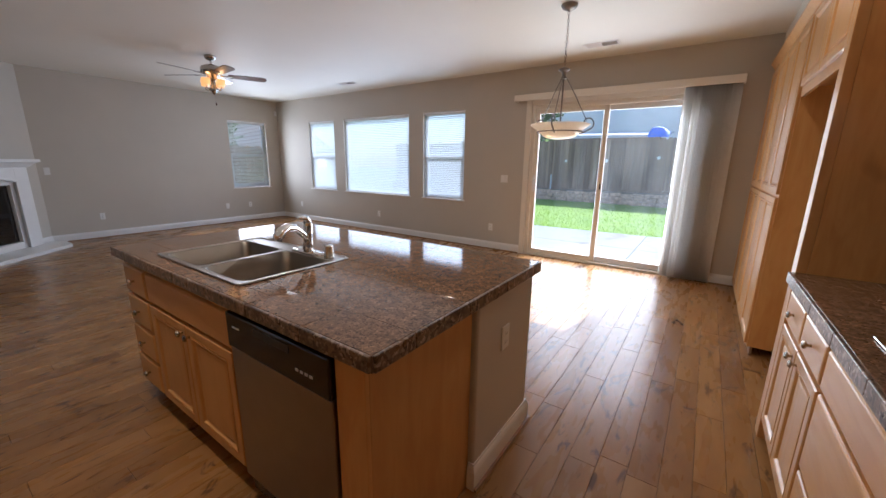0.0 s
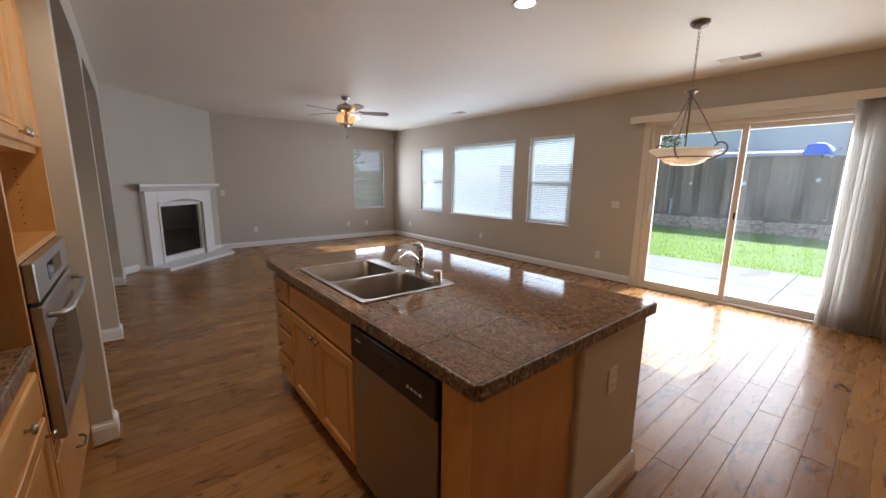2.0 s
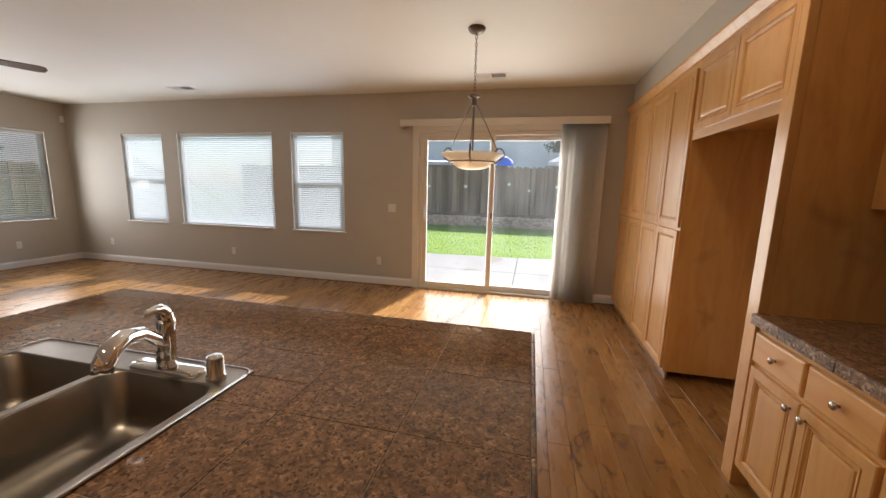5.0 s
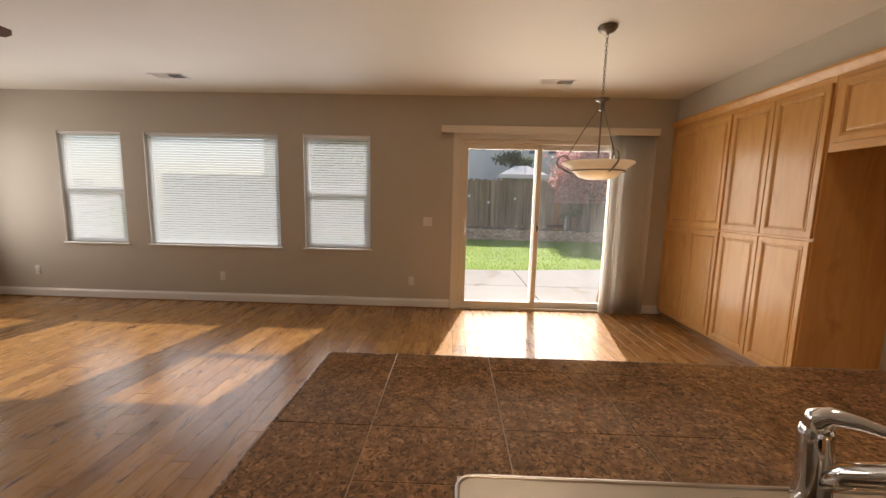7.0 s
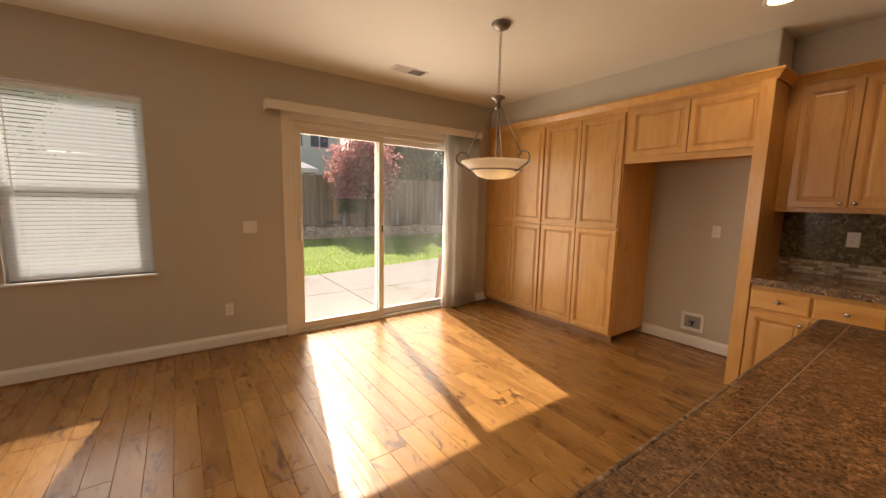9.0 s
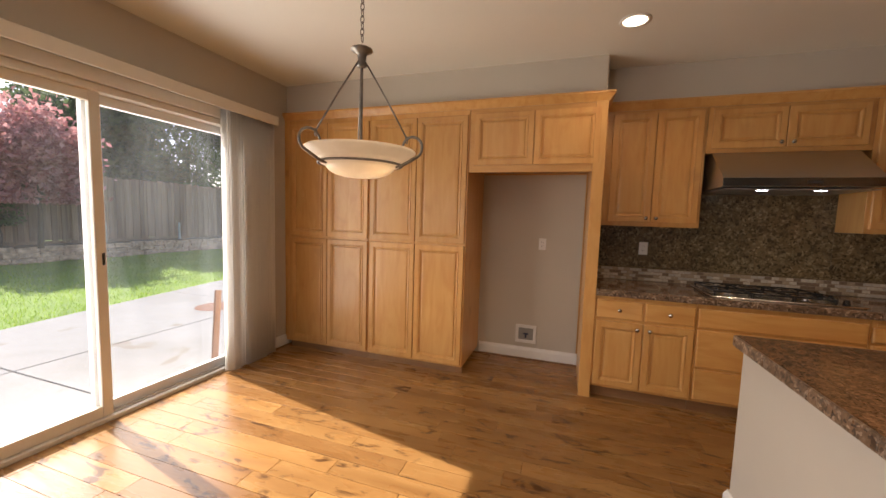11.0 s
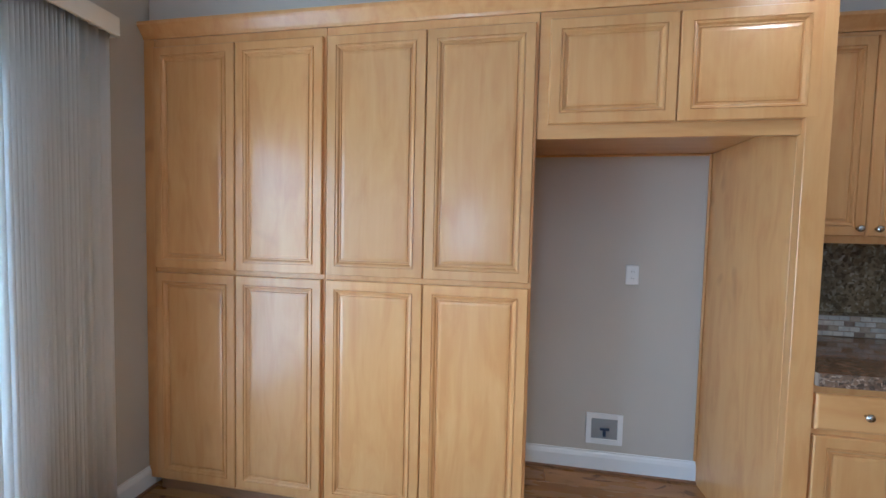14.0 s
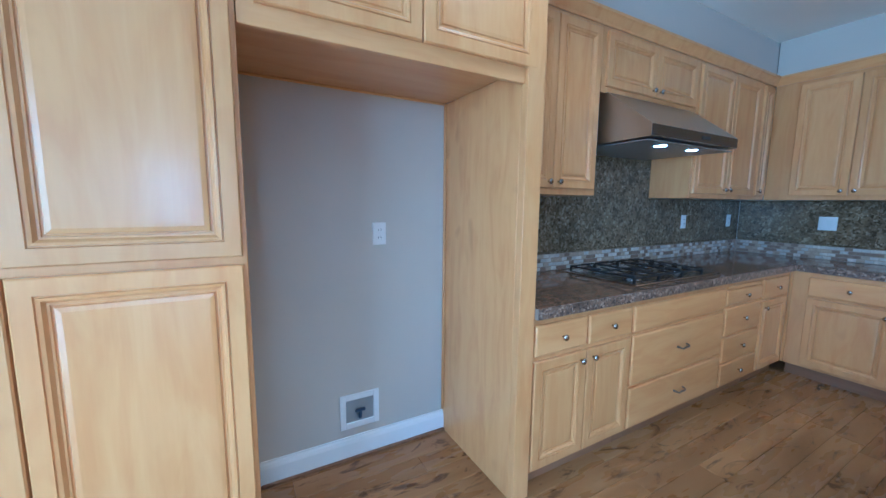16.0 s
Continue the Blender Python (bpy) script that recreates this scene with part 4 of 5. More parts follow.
dwm = thing("dishwasher", pose(-1.270, IF, 0), "stainless steel dishwasher with black control panel under the worktop", "dishwasher")
part("tub", bx(0.004, 0.0, 0.02, 0.604, 0.55, 0.855), BLACK, dwm)
part("door_panel", bx(0.006, -0.026, 0.115, 0.602, -0.0005, 0.70, 0.004, 2), plain("dark_brushed_steel", (0.36, 0.34, 0.335), 0.36, 1.0, 0.05, 12), dwm, "brushed steel door")
ctl = part("control_panel", bx(0.004, -0.034, 0.703, 0.604, -0.0005, 0.845, 0.006, 2), BLACK, dwm, "glossy black control panel")
part("handle_pocket", bx(0.20, -0.036, 0.80, 0.41, -0.0345, 0.828, 0.0005), SLOT, ctl)
GREY = plain("pale_print", (0.55, 0.55, 0.55), 0.5, bump_amount=0)
for k in range(4):
    part("button", bx(0.44 + 0.024 * k, -0.0352, 0.752, 0.455 + 0.024 * k, -0.0342, 0.762), GREY, ctl)
part("name_mark", bx(0.05, -0.0350, 0.79, 0.10, -0.0342, 0.797), GREY, ctl)
part("toe_board", bx(0.006, 0.05, 0.0, 0.602, 0.06, 0.11), BLACK, dwm)

structure("wall_island", bx(-2.525, 1.402, 0, -0.508, 1.965, 0.861, 0.014, 3), WALL, "taupe drywall half wall behind the island cabinets", "half wall")
solid_line("baseboard_island", [(-0.53, 1.402), (-0.508, 1.402), (-0.508, 1.965), (-2.525, 1.965), (-2.525, 1.402), (-2.48, 1.402)][::-1], 0.125, 0.016, WHITE, BB, "baseboard")
solid_line("shoe_island", [(-0.492, 1.386), (-0.492, 1.981), (-2.541, 1.981), (-2.541, 1.386)][::-1], 0.014, 0.012, TOE, "dark stained shoe moulding at the island", "moulding")

sk = thing("double_sink", pose(0, 0, TOP + 0.001), "stainless steel double-bowl drop-in kitchen sink", "sink")
SX0, SY0, SX1, SY1 = -2.125, 0.885, -1.295, 1.437


bowls = [(-2.102, 0.908, -1.712, 1.340), (-1.690, 0.908, -1.318, 1.340)]
rim = bmesh.new()
xs = [SX0, SX1] + [v for b_ in bowls for v in (b_[0] + 0.002, b_[2] - 0.002)]
ys = [SY0, SY1, bowls[0][1] + 0.002, bowls[0][3] - 0.002]
holes = [(b_[0] + 0.002, b_[2] - 0.002, b_[1] + 0.002, b_[3] - 0.002) for b_ in bowls]
plate = pierced(xs, ys, holes, 0, 1)
bmesh.ops.transform(plate, matrix=Matrix(((1, 0, 0, 0), (0, 0, 1, 0), (0, 0.004, 0, 0.0006), (0, 0, 0, 1))), verts=plate.verts)
part("rim", plate, STEEL, sk)
part("rim_bead", tube(rounded(SX0, SY0, SX1, SY1, 0.03, 0.0045) + [rounded(SX0, SY0, SX1, SY1, 0.03, 0.0045)[0]], 0.0045, 6), STEEL, sk, "", True)
for b_ in bowls:
    loops = [rounded(b_[0], b_[1], b_[2], b_[3], 0.002, 0.0050), rounded(b_[0] + 0.002, b_[1] + 0.002, b_[2] - 0.002, b_[3] - 0.002, 0.048, 0.0051), rounded(b_[0] + 0.007, b_[1] + 0.007, b_[2] - 0.007, b_[3] - 0.007, 0.05, 0.001),
             rounded(b_[0] + 0.012, b_[1] + 0.012, b_[2] - 0.012, b_[3] - 0.012, 0.05, -0.13), rounded(b_[0] + 0.03, b_[1] + 0.03, b_[2] - 0.03, b_[3] - 0.03, 0.045, -0.163),
             rounded(b_[0] + 0.10, b_[1] + 0.10, b_[2] - 0.10, b_[3] - 0.10, 0.04, -0.168)]
    # bowls take the darkened steel that carries their shade; the rim keeps STEEL
    bw = part("bowl", rings(loops, False, True), SINK_STEEL_SHADED, sk, "", True)
    part("drain", lathe([(0.042, -0.1675), (0.04, -0.165), (0.03, -0.1655), (0.004, -0.1662)], 20, ((b_[0] + b_[2]) / 2, (b_[1] + b_[3]) / 2, 0)), CHROME, bw)

fc = thing("kitchen_faucet", pose(-1.537, 1.374, TOP + 0.0062), "chrome pull-out kitchen faucet on the sink deck", "faucet")
part("deck_plate", rings([rounded(-0.125, -0.03, 0.125, 0.03, 0.029, 0.0), rounded(-0.125, -0.03, 0.125, 0.03, 0.029, 0.007), rounded(-0.118, -0.023, 0.118, 0.023, 0.022, 0.012)]), CHROME, fc, "", True)
part("column", tube([(0, 0, 0.012), (0, 0, 0.05), (0, 0.004, 0.10), (0.0, 0.008, 0.145), (0.0, 0.006, 0.165), (0.0, 0.0, 0.176)], [0.028, 0.025, 0.0235, 0.024, 0.020, 0.010], 18), CHROME, fc, "", True)
part("spout", tube([(0, 0.002, 0.060), (0.001, -0.040, 0.110), (0.003, -0.100, 0.150), (0.005, -0.158, 0.163), (0.007, -0.206, 0.152), (0.008, -0.232, 0.128), (0.008, -0.238, 0.110)], [0.017, 0.018, 0.019, 0.021, 0.023, 0.023, 0.020], 16), CHROME, fc, "", True, pose(0, 0, 0, 0, 0, 19))
part("lever", tube([(0, 0.006, 0.160), (0.0, 0.003, 0.176), (0.001, -0.012, 0.188), (0.003, -0.040, 0.194), (0.006, -0.072, 0.196), (0.007, -0.082, 0.195)], [0.021, 0.020, 0.015, 0.0105, 0.008, 0.004], 14), CHROME, fc, "", True, pose(0, 0, 0, 0, 0, 19))
ag = thing("air_gap_cap", pose(-1.365, 1.372, TOP + 0.0062), "brushed nickel air gap cap beside the faucet", "air gap")
part("cap", lathe([(0.026, 0), (0.026, 0.008), (0.0225, 0.010), (0.0225, 0.060), (0.019, 0.066), (0.003, 0.067)], 20), NICKEL, ag, "", True)

# ---- fireplace ----
fp = thing("fireplace", pose(-7.874, 0.724, 0, 0, 0, 135), "white painted corner fireplace with mantel and dark firebox", "fireplace")
sur = bmesh.new()
bx(-0.72, -0.10, 0.05, -0.50, -0.001, 1.24, 0.006, 2, into=sur)
bx(0.50, -0.10, 0.05, 0.72, -0.001, 1.24, 0.006, 2, into=sur)
head = [(-0.5, 1.24), (-0.5, 1.03)] + [(-0.5 + 1.0 * k / 10, 1.03 + 0.055 * math.sin(math.pi * k / 10)) for k in range(1, 10)] + [(0.5, 1.03), (0.5, 1.24)]
merge(sur, prism(head, -0.10, -0.001))
part("surround", sur, WHITE, fp)
mould = bmesh.new()
for a in ((-0.515, -0.118, 0.05, -0.475, -0.101, 1.05), (0.475, -0.118, 0.05, 0.515, -0.101, 1.05)):
    bx(*a, 0.006, 2, into=mould)
merge(mould, tube([(-0.495 + 0.99 * k / 14, -0.108, 1.045 + 0.06 * math.sin(math.pi * k / 14)) for k in range(15)], 0.018, 8))
part("moulding", mould, WHITE, fp)
inner = bmesh.new()
for a in ((-0.499, -0.06, 0.051, -0.44, -0.0012, 1.06), (0.44, -0.06, 0.051, 0.499, -0.0012, 1.06), (-0.4395, -0.06, 0.99, 0.4395, -0.0012, 1.06), (-0.4395, -0.06, 0.051, 0.4395, -0.0012, 0.15)):
    bx(*a, 0.002, into=inner)
part("inner_facing", inner, WHITE, fp)
shelf = [(-0.08, 1.24), (-0.095, 1.25), (-0.11, 1.27), (-0.135, 1.295), (-0.165, 1.315), (-0.185, 1.32), (-0.185, 1.36), (0, 1.36), (0, 1.24)]
part("mantel_shelf", rings([[(sx * (0.70 - y_ * 0.95), y_ - 0.001, z_) for y_, z_ in shelf] for sx in (-1, 1)]), WHITE, fp)
part("hearth", rings([[(-0.90, -0.001, z_), (-0.78, -0.445, z_), (0.72, -0.485, z_), (0.95, -0.25, z_), (0.95, -0.001, z_)] for z_ in (0.0, 0.045, 0.05)]), WHITE, fp)
FBX = plain("firebox_black", (0.018, 0.017, 0.016), 0.55, 0.3)
part("firebox", rings([[(-0.4385, y_, 0.152), (0.4385, y_, 0.152), (0.4385, y_, 0.988), (-0.4385, y_, 0.988)] for y_ in (-0.012, -0.004)]), FBX, fp)
part("glass_door", bx(-0.43, -0.022, 0.16, 0.43, -0.013, 0.98, 0.003), DARK_GLASS, fp, "dark glass fire door")
part("gas_key", lathe([(0.012, 0), (0.012, 0.012), (0.004, 0.014)], 12, (-0.75, 0, 0)), NICKEL, fp, at=pose(-0.02, -0.002, 0.46, 90, 0, 0))

# ---- pendant lamp ----
def alabaster():
    m, t, b = nodes_of("alabaster_glass")
    v = coords(t)
    n = noise_of(t, v, 9, 4, 0.6, 1.5)
    link(t, ramp(t, n, [(0.3, (0.78, 0.72, 0.62)), (0.7, (0.88, 0.84, 0.76))]), b.inputs["Base Color"])
    b.inputs["Roughness"].default_value = 0.35
    tl = t.nodes.new("ShaderNodeBsdfTranslucent")
    tl.inputs[0].default_value = (0.95, 0.86, 0.70, 1)
    mx = t.nodes.new("ShaderNodeMixShader")
    mx.inputs[0].default_value = 0.5
    link(t, b.outputs[0], mx.inputs[1])
    link(t, tl.outputs[0], mx.inputs[2])
    link(t, mx.outputs[0], t.nodes["Material Output"].inputs[0])
    return m


PX, PY = -1.036, 3.777
pl = thing("pendant_lamp", pose(PX, PY, 0), "pewter pendant lamp with a lit alabaster glass bowl", "pendant lamp")
part("canopy", lathe([(0.070, CEIL), (0.071, CEIL - 0.010), (0.058, CEIL - 0.030), (0.030, CEIL - 0.044), (0.010, CEIL - 0.048), (0.006, CEIL - 0.056)], 28), PEWTER, pl, "", True)
ring = []
for k in range(17):
    a = 2 * math.pi * k / 16
    ring.append((0.009 * math.cos(a), 0, 0.018 * math.sin(a)))
link_me = finish(tube(ring, 0.0024, 6), True)
link_me.materials.append(PEWTER)
zc = CEIL - 0.068
n_link = int((zc - 2.235) / 0.0285)
for k in range(n_link):
    share("chain_link", link_me, pl, pose(0, 0, zc - k * 0.0285, 0, 0, 90 * (k % 2)))
part("hub", lathe([(0.006, 2.245), (0.012, 2.240), (0.034, 2.234), (0.050, 2.226), (0.051, 2.219), (0.034, 2.210), (0.022, 2.200), (0.018, 2.170), (0.025, 2.160), (0.022, 2.146), (0.008, 2.140)], 24), PEWTER, pl, "", True)
part("stem", tube([(0, 0, 2.14), (0, 0, 1.765)], 0.007, 8), PEWTER, pl)
outer = [(0.262, 1.756), (0.266, 1.752), (0.264, 1.745), (0.240, 1.729), (0.224, 1.717), (0.211, 1.710), (0.206, 1.707), (0.203, 1.701), (0.197, 1.691), (0.190, 1.685), (0.182, 1.680), (0.170, 1.676), (0.163, 1.672), (0.160, 1.665), (0.146, 1.651), (0.122, 1.638), (0.085, 1.628), (0.04, 1.623), (0.004, 1.622)]
part("glass_bowl", lathe(outer[::-1], 56, cap_a=True, cap_b=False), alabaster(), pl, "lit cream alabaster glass bowl", True)
rope = bmesh.new()
for strand in range(2):
    pts = []
    for k in range(289):
        a, tw = 2 * math.pi * k / 288, 2 * math.pi * 52 * k / 288 + math.pi * strand
        pts.append(((0.198 + 0.0032 * math.cos(tw)) * math.cos(a), (0.198 + 0.0032 * math.cos(tw)) * math.sin(a), 1.687 + 0.0032 * math.sin(tw)))
    tube(pts, 0.0036, 5, into=rope)
part("rope_band", rope, PEWTER, pl, "twisted rope band", True)
for k in range(3):
    m = pose(0, 0, 0, 0, 0, 35 + 120 * k)
    sc = [(0.182, 0, 1.674), (0.206, 0, 1.680), (0.240, 0, 1.696)]
    sc += [(0.262 + 0.048 * math.cos(radians(q)), 0, 1.764 + 0.050 * math.sin(radians(q))) for q in range(-52, 200, 18)]
    part("scroll_arm", tube(sc, [0.005, 0.007, 0.0075] + [0.0072 - 0.00012 * q for q in range(len(sc) - 3)], 8), PEWTER, pl, "", True, m)
    part("rod", tube([(0.020, 0, 2.165), (0.12, 0, 2.005), (0.232, 0, 1.810)], 0.0042, 6), PEWTER, pl, "", True, m)
    part("eye_link", tube([(0.233 + 0.006 * math.cos(radians(q)), 0, 1.800 + 0.016 * math.sin(radians(q))) for q in range(0, 361, 30)], 0.0024, 6), PEWTER, pl, "", True, m)
for k in range(3):
    a = 2 * math.pi * (k / 3 + 0.02)
    bulb("pendant_bulb", PX + 0.105 * math.cos(a), PY + 0.105 * math.sin(a), 1.688, 0.10, (1.0, 0.66, 0.36), 0.018)

# ---- ceiling fan ----
fan = thing("ceiling_fan", pose(-5.53, 2.85, 0), "nickel ceiling fan with dark walnut blades and amber lamp shades", "ceiling fan")
FB = wood("walnut_blade", (0.15, 0.075, 0.045), (0.10, 0.045, 0.028), (0.055, 0.025, 0.016), 0)
part("canopy", lathe([(0.07, CEIL), (0.072, CEIL - 0.02), (0.05, CEIL - 0.05), (0.02, CEIL - 0.06)], 24), NICKEL, fan, "", True)
part("downrod", tube([(0, 0, CEIL - 0.06), (0, 0, 2.62)], 0.013, 10), NICKEL, fan)
part("motor_housing", lathe([(0.02, 2.64), (0.07, 2.628), (0.125, 2.60), (0.135, 2.575), (0.135, 2.535), (0.12, 2.515), (0.07, 2.50), (0.065, 2.455), (0.03, 2.445)], 28), NICKEL, fan, "", True)
for k in range(5):
    m = pose(0, 0, 0, 0, 0, -7 + 72 * k)
    bl = part("blade", rings([[(x, y_, 2.508 - y_ * 0.22 + z_) for x, y_ in ((0.19, -0.052), (0.60, -0.070), (0.655, -0.055), (0.672, 0.0), (0.655, 0.055), (0.60, 0.070), (0.19, 0.052))] for z_ in (0, 0.006)]), FB, fan, "", False, m)
    part("blade_iron", rings([[(x, y_, 2.503 + z_ - y_ * 0.2) for x, y_ in ((0.10, -0.016), (0.20, -0.030), (0.25, -0.012), (0.25, 0.012), (0.20, 0.030), (0.10, 0.016))] for z_ in (-0.004, 0.002)]), NICKEL, fan, "", False, m)
AMBER = glow("amber_shade_glow", (1.0, 0.44, 0.12), 0.45, (0.75, 0.50, 0.25))
part("lamp_hub", lathe([(0.03, 2.445), (0.035, 2.36), (0.05, 2.345), (0.045, 2.30), (0.02, 2.27), (0.004, 2.255)], 20), NICKEL, fan, "", True)
for k in range(4):
    a = radians(25 + 90 * k)
    c_, s_ = 0.125 * math.cos(a), 0.125 * math.sin(a)
    part("lamp_arm", tube([(0.3 * c_, 0.3 * s_, 2.33), (0.7 * c_, 0.7 * s_, 2.315), (c_, s_, 2.33), (c_, s_, 2.355)], 0.007, 8), NICKEL, fan, "", True)
    part("shade", lathe([(0.040, 2.365), (0.050, 2.372), (0.054, 2.445), (0.051, 2.445), (0.045, 2.38)], 20, (c_, s_, 0), cap_b=False), AMBER, fan, "amber glass shade, lit", True)
    bulb("fan_bulb", -5.53 + c_, 2.85 + s_, 2.455, 0.08, (1.0, 0.65, 0.32))
part("pull_chain", tube([(0.02, 0, 2.27), (0.025, 0, 2.15)], 0.0015, 5), NICKEL, fan)
part("chain_bob", lathe([(0.003, 2.15), (0.010, 2.14), (0.010, 2.125), (0.003, 2.115)], 10, (0.025, 0, 0)), FB, fan)

# ---- fittings on walls and ceiling ----


def outlet(x, y, z, rz, label="white duplex power outlet on the wall", group="power outlets"):
    o = thing("power_outlet", pose(x, y, z, 0, 0, rz), label, "outlet", group)
    pt = part("cover_plate", panel(0.072, 0.116, [(0, 0), (0, -0.003), (0.004, -0.006)]), PLASTIC, o, at=pose(-0.036, 0, -0.058))
    for dz in (0.020, -0.020):
        r = part("receptacle", panel(0.032, 0.028, [(0, 0), (0, -0.0015), (0.002, -0.002)]), PLASTIC, pt, at=pose(0.020, -0.006, 0.044 + dz))
    for dz in (0.020, -0.020):
        for dx in (-0.007, 0.007):
            part("slot", bx(0.036 + dx - 0.0012, -0.0085, 0.058 + dz - 0.005, 0.036 + dx + 0.0012, -0.0081, 0.058 + dz + 0.005), SLOT, pt)
    return o


def switch(x, y, z, rz, gangs, label):
    w = 0.072 + 0.046 * (gangs - 1)
    o = thing("light_switch", pose(x, y, z, 0, 0, rz), label, "light switch", "light switches")
    pt = part("cover_plate", panel(w, 0.116, [(0, 0), (0, -0.003), (0.004, -0.006)]), PLASTIC, o, at=pose(-w / 2, 0, -0.058))
    for k in range(gangs):
        part("rocker", panel(0.032, 0.064, [(0, 0), (0, -0.002), (0.002, -0.004)]), PLASTIC, pt, at=pose(0.020 + 0.046 * k, -0.006, 0.026))
    return o


for x, z in ((-2.69, 0.365), (-5.25, 0.36), (-7.83, 0.37)):
    outlet(x, NY - 0.001, z, 0)
for y, z in ((2.128, 0.38), (4.287, 0.377), (4.80, 0.376)):
    outlet(WX + 0.001, y, z, 90)
switch(-2.482, NY - 0.001, 1.158, 0, 2, "white double rocker light switch beside the patio door")
switch(WX + 0.001, 1.556, 1.172, 90, 1, "white single rocker switch on the end wall")
outlet(EX - 0.001, 3.04, 1.205, -90, "white duplex outlet in the refrigerator bay")
for y, z in ((2.134, 1.215), (0.24, 1.222), (-0.55, 1.222)):
    outlet(EX - 0.015, y, z, -90, "white duplex outlet on the granite splashback")
switch(0.55, SY + 0.015, 1.222, 180, 2, "white double rocker switch on the granite splashback")
outlet(-0.507, 1.655, 0.625, 90, "white duplex outlet on the island half wall")

wb = thing("water_supply_box", pose(EX - 0.001, 3.16, 0.265, 0, 0, -90), "white recessed water supply box with blue valve", "water box")
frm = bmesh.new()
for a in ((-0.105, -0.008, -0.095, -0.075, 0, 0.095), (0.075, -0.008, -0.095, 0.105, 0, 0.095), (-0.075, -0.008, 0.062, 0.075, 0, 0.095), (-0.075, -0.008, -0.095, 0.075, 0, -0.062)):
    bx(*a, 0.002, into=frm)
part("frame", frm, WHITE, wb)
part("box", panel(0.15, 0.124, [(0, -0.002), (0, -0.0015)]), plain("grey_plastic", (0.32, 0.32, 0.31), 0.5), wb, at=pose(-0.075, 0, -0.062))
part("valve", merge(lathe([(0.009, 0), (0.009, 0.03), (0.006, 0.035)], 12, (0.0, -0.012, -0.04)), bx(-0.028, -0.022, -0.004, 0.026, -0.012, 0.012, 0.003)), plain("dark_blue_valve", (0.03, 0.05, 0.10), 0.4), wb)

ms = thing("motion_sensor", pose(WX + 0.02, NY - 0.05, 2.48, 0, 0, 45), "small white corner motion sensor", "sensor")
part("housing", rings([rounded(-0.028, -0.03, 0.028, 0.02, 0.012, z_) for z_ in (-0.05, 0.045)] + [rounded(-0.02, -0.02, 0.02, 0.02, 0.01, 0.055)]), PLASTIC, ms)
part("lens", bx(-0.018, -0.034, -0.035, 0.018, -0.0305, 0.0, 0.002), VINYL, ms)


def vent(x, y, label):
    v = thing("ceiling_vent", pose(x, y, CEIL), label, "vent", "ceiling vents")
    f = bmesh.new()
    for a in ((-0.19, -0.085, -0.006, 0.19, -0.065, 0), (-0.19, 0.065, -0.006, 0.19, 0.085, 0), (-0.19, -0.065, -0.006, -0.165, 0.065, 0), (0.165, -0.065, -0.006, 0.19, 0.065, 0), (-0.008, -0.065, -0.006, 0.008, 0.065, 0)):
        bx(*a, 0.002, into=f)
    part("frame", f, WHITE, v)
    # Near-black sheet on the ceiling: painted shade in place of an open duct.
    part("backing", bx(-0.165, -0.065, -0.0012, 0.165, 0.065, -0.0004), plain("vent_shadow", (0.05, 0.05, 0.05), 0.8), v)
    me = finish(turned(bx(-0.0775, -0.007, -0.0006, 0.0775, 0.007, 0.0006), pose(0, 0, 0, 35, 0, 0)))
    me.materials.append(WHITE)
    for sx in (-1, 1):
        for k in range(8):
            share("slat", me, v, pose(sx * 0.0865, -0.056 + 0.016 * k, -0.0045, 0, 0, 180 if sx < 0 else 0))
    return v


vent(-1.06, 5.07, "white louvred ceiling vent near the patio door")
vent(-5.34, 5.04, "white louvred ceiling vent near the windows")
DL = glow("downlight_glow", (1.0, 0.82, 0.58), 3)
for x, y, watts in ((0.11, 2.47, 9), (-1.76, 2.48, 20), (-1.76, 0.55, 36)):
    dl = thing("recessed_downlight", pose(x, y, CEIL), "round recessed ceiling downlight, lit, white trim", "downlight", "recessed downlights")
    part("trim_ring", lathe([(0.095, 0), (0.095, -0.004), (0.075, -0.007), (0.073, -0.001)], 28), WHITE, dl, "", True)
    part("lamp_disc", lathe([(0.072, -0.0005), (0.072, -0.003), (0.02, -0.004)], 28), DL, dl, "warm lit lamp face")
    lamp = new("downlight_lamp", bpy.data.lights.new("downlight_lamp", "SPOT"))
    lamp.data.energy, lamp.data.color, lamp.data.spot_size, lamp.data.spot_blend, lamp.data.shadow_soft_size = watts, (1.0, 0.76, 0.50), radians(140), 0.45, 0.07
    lamp.location = (x, y, CEIL - 0.012)

# ---- the garden ----
GZ = -0.16


def lawn_mat():
    m, t, b = nodes_of("lawn")
    v = coords(t, world_space=True)
    a = noise_of(t, v, 0.9, 4)
    c = noise_of(t, v, 60, 3)
    col = ramp(t, a, [(0.3, (0.14, 0.25, 0.020)), (0.55, (0.22, 0.36, 0.03)), (0.8, (0.29, 0.39, 0.06))])
    col = mix(t, 0.35, col, ramp(t, c, [(0.3, (0.025, 0.055, 0.010)), (0.7, (0.14, 0.20, 0.05))]))
    link(t, col, b.inputs["Base Color"])
    b.inputs["Roughness"].default_value = 0.9
    bump(t, b, c, 0.6, 0.02)
    return m


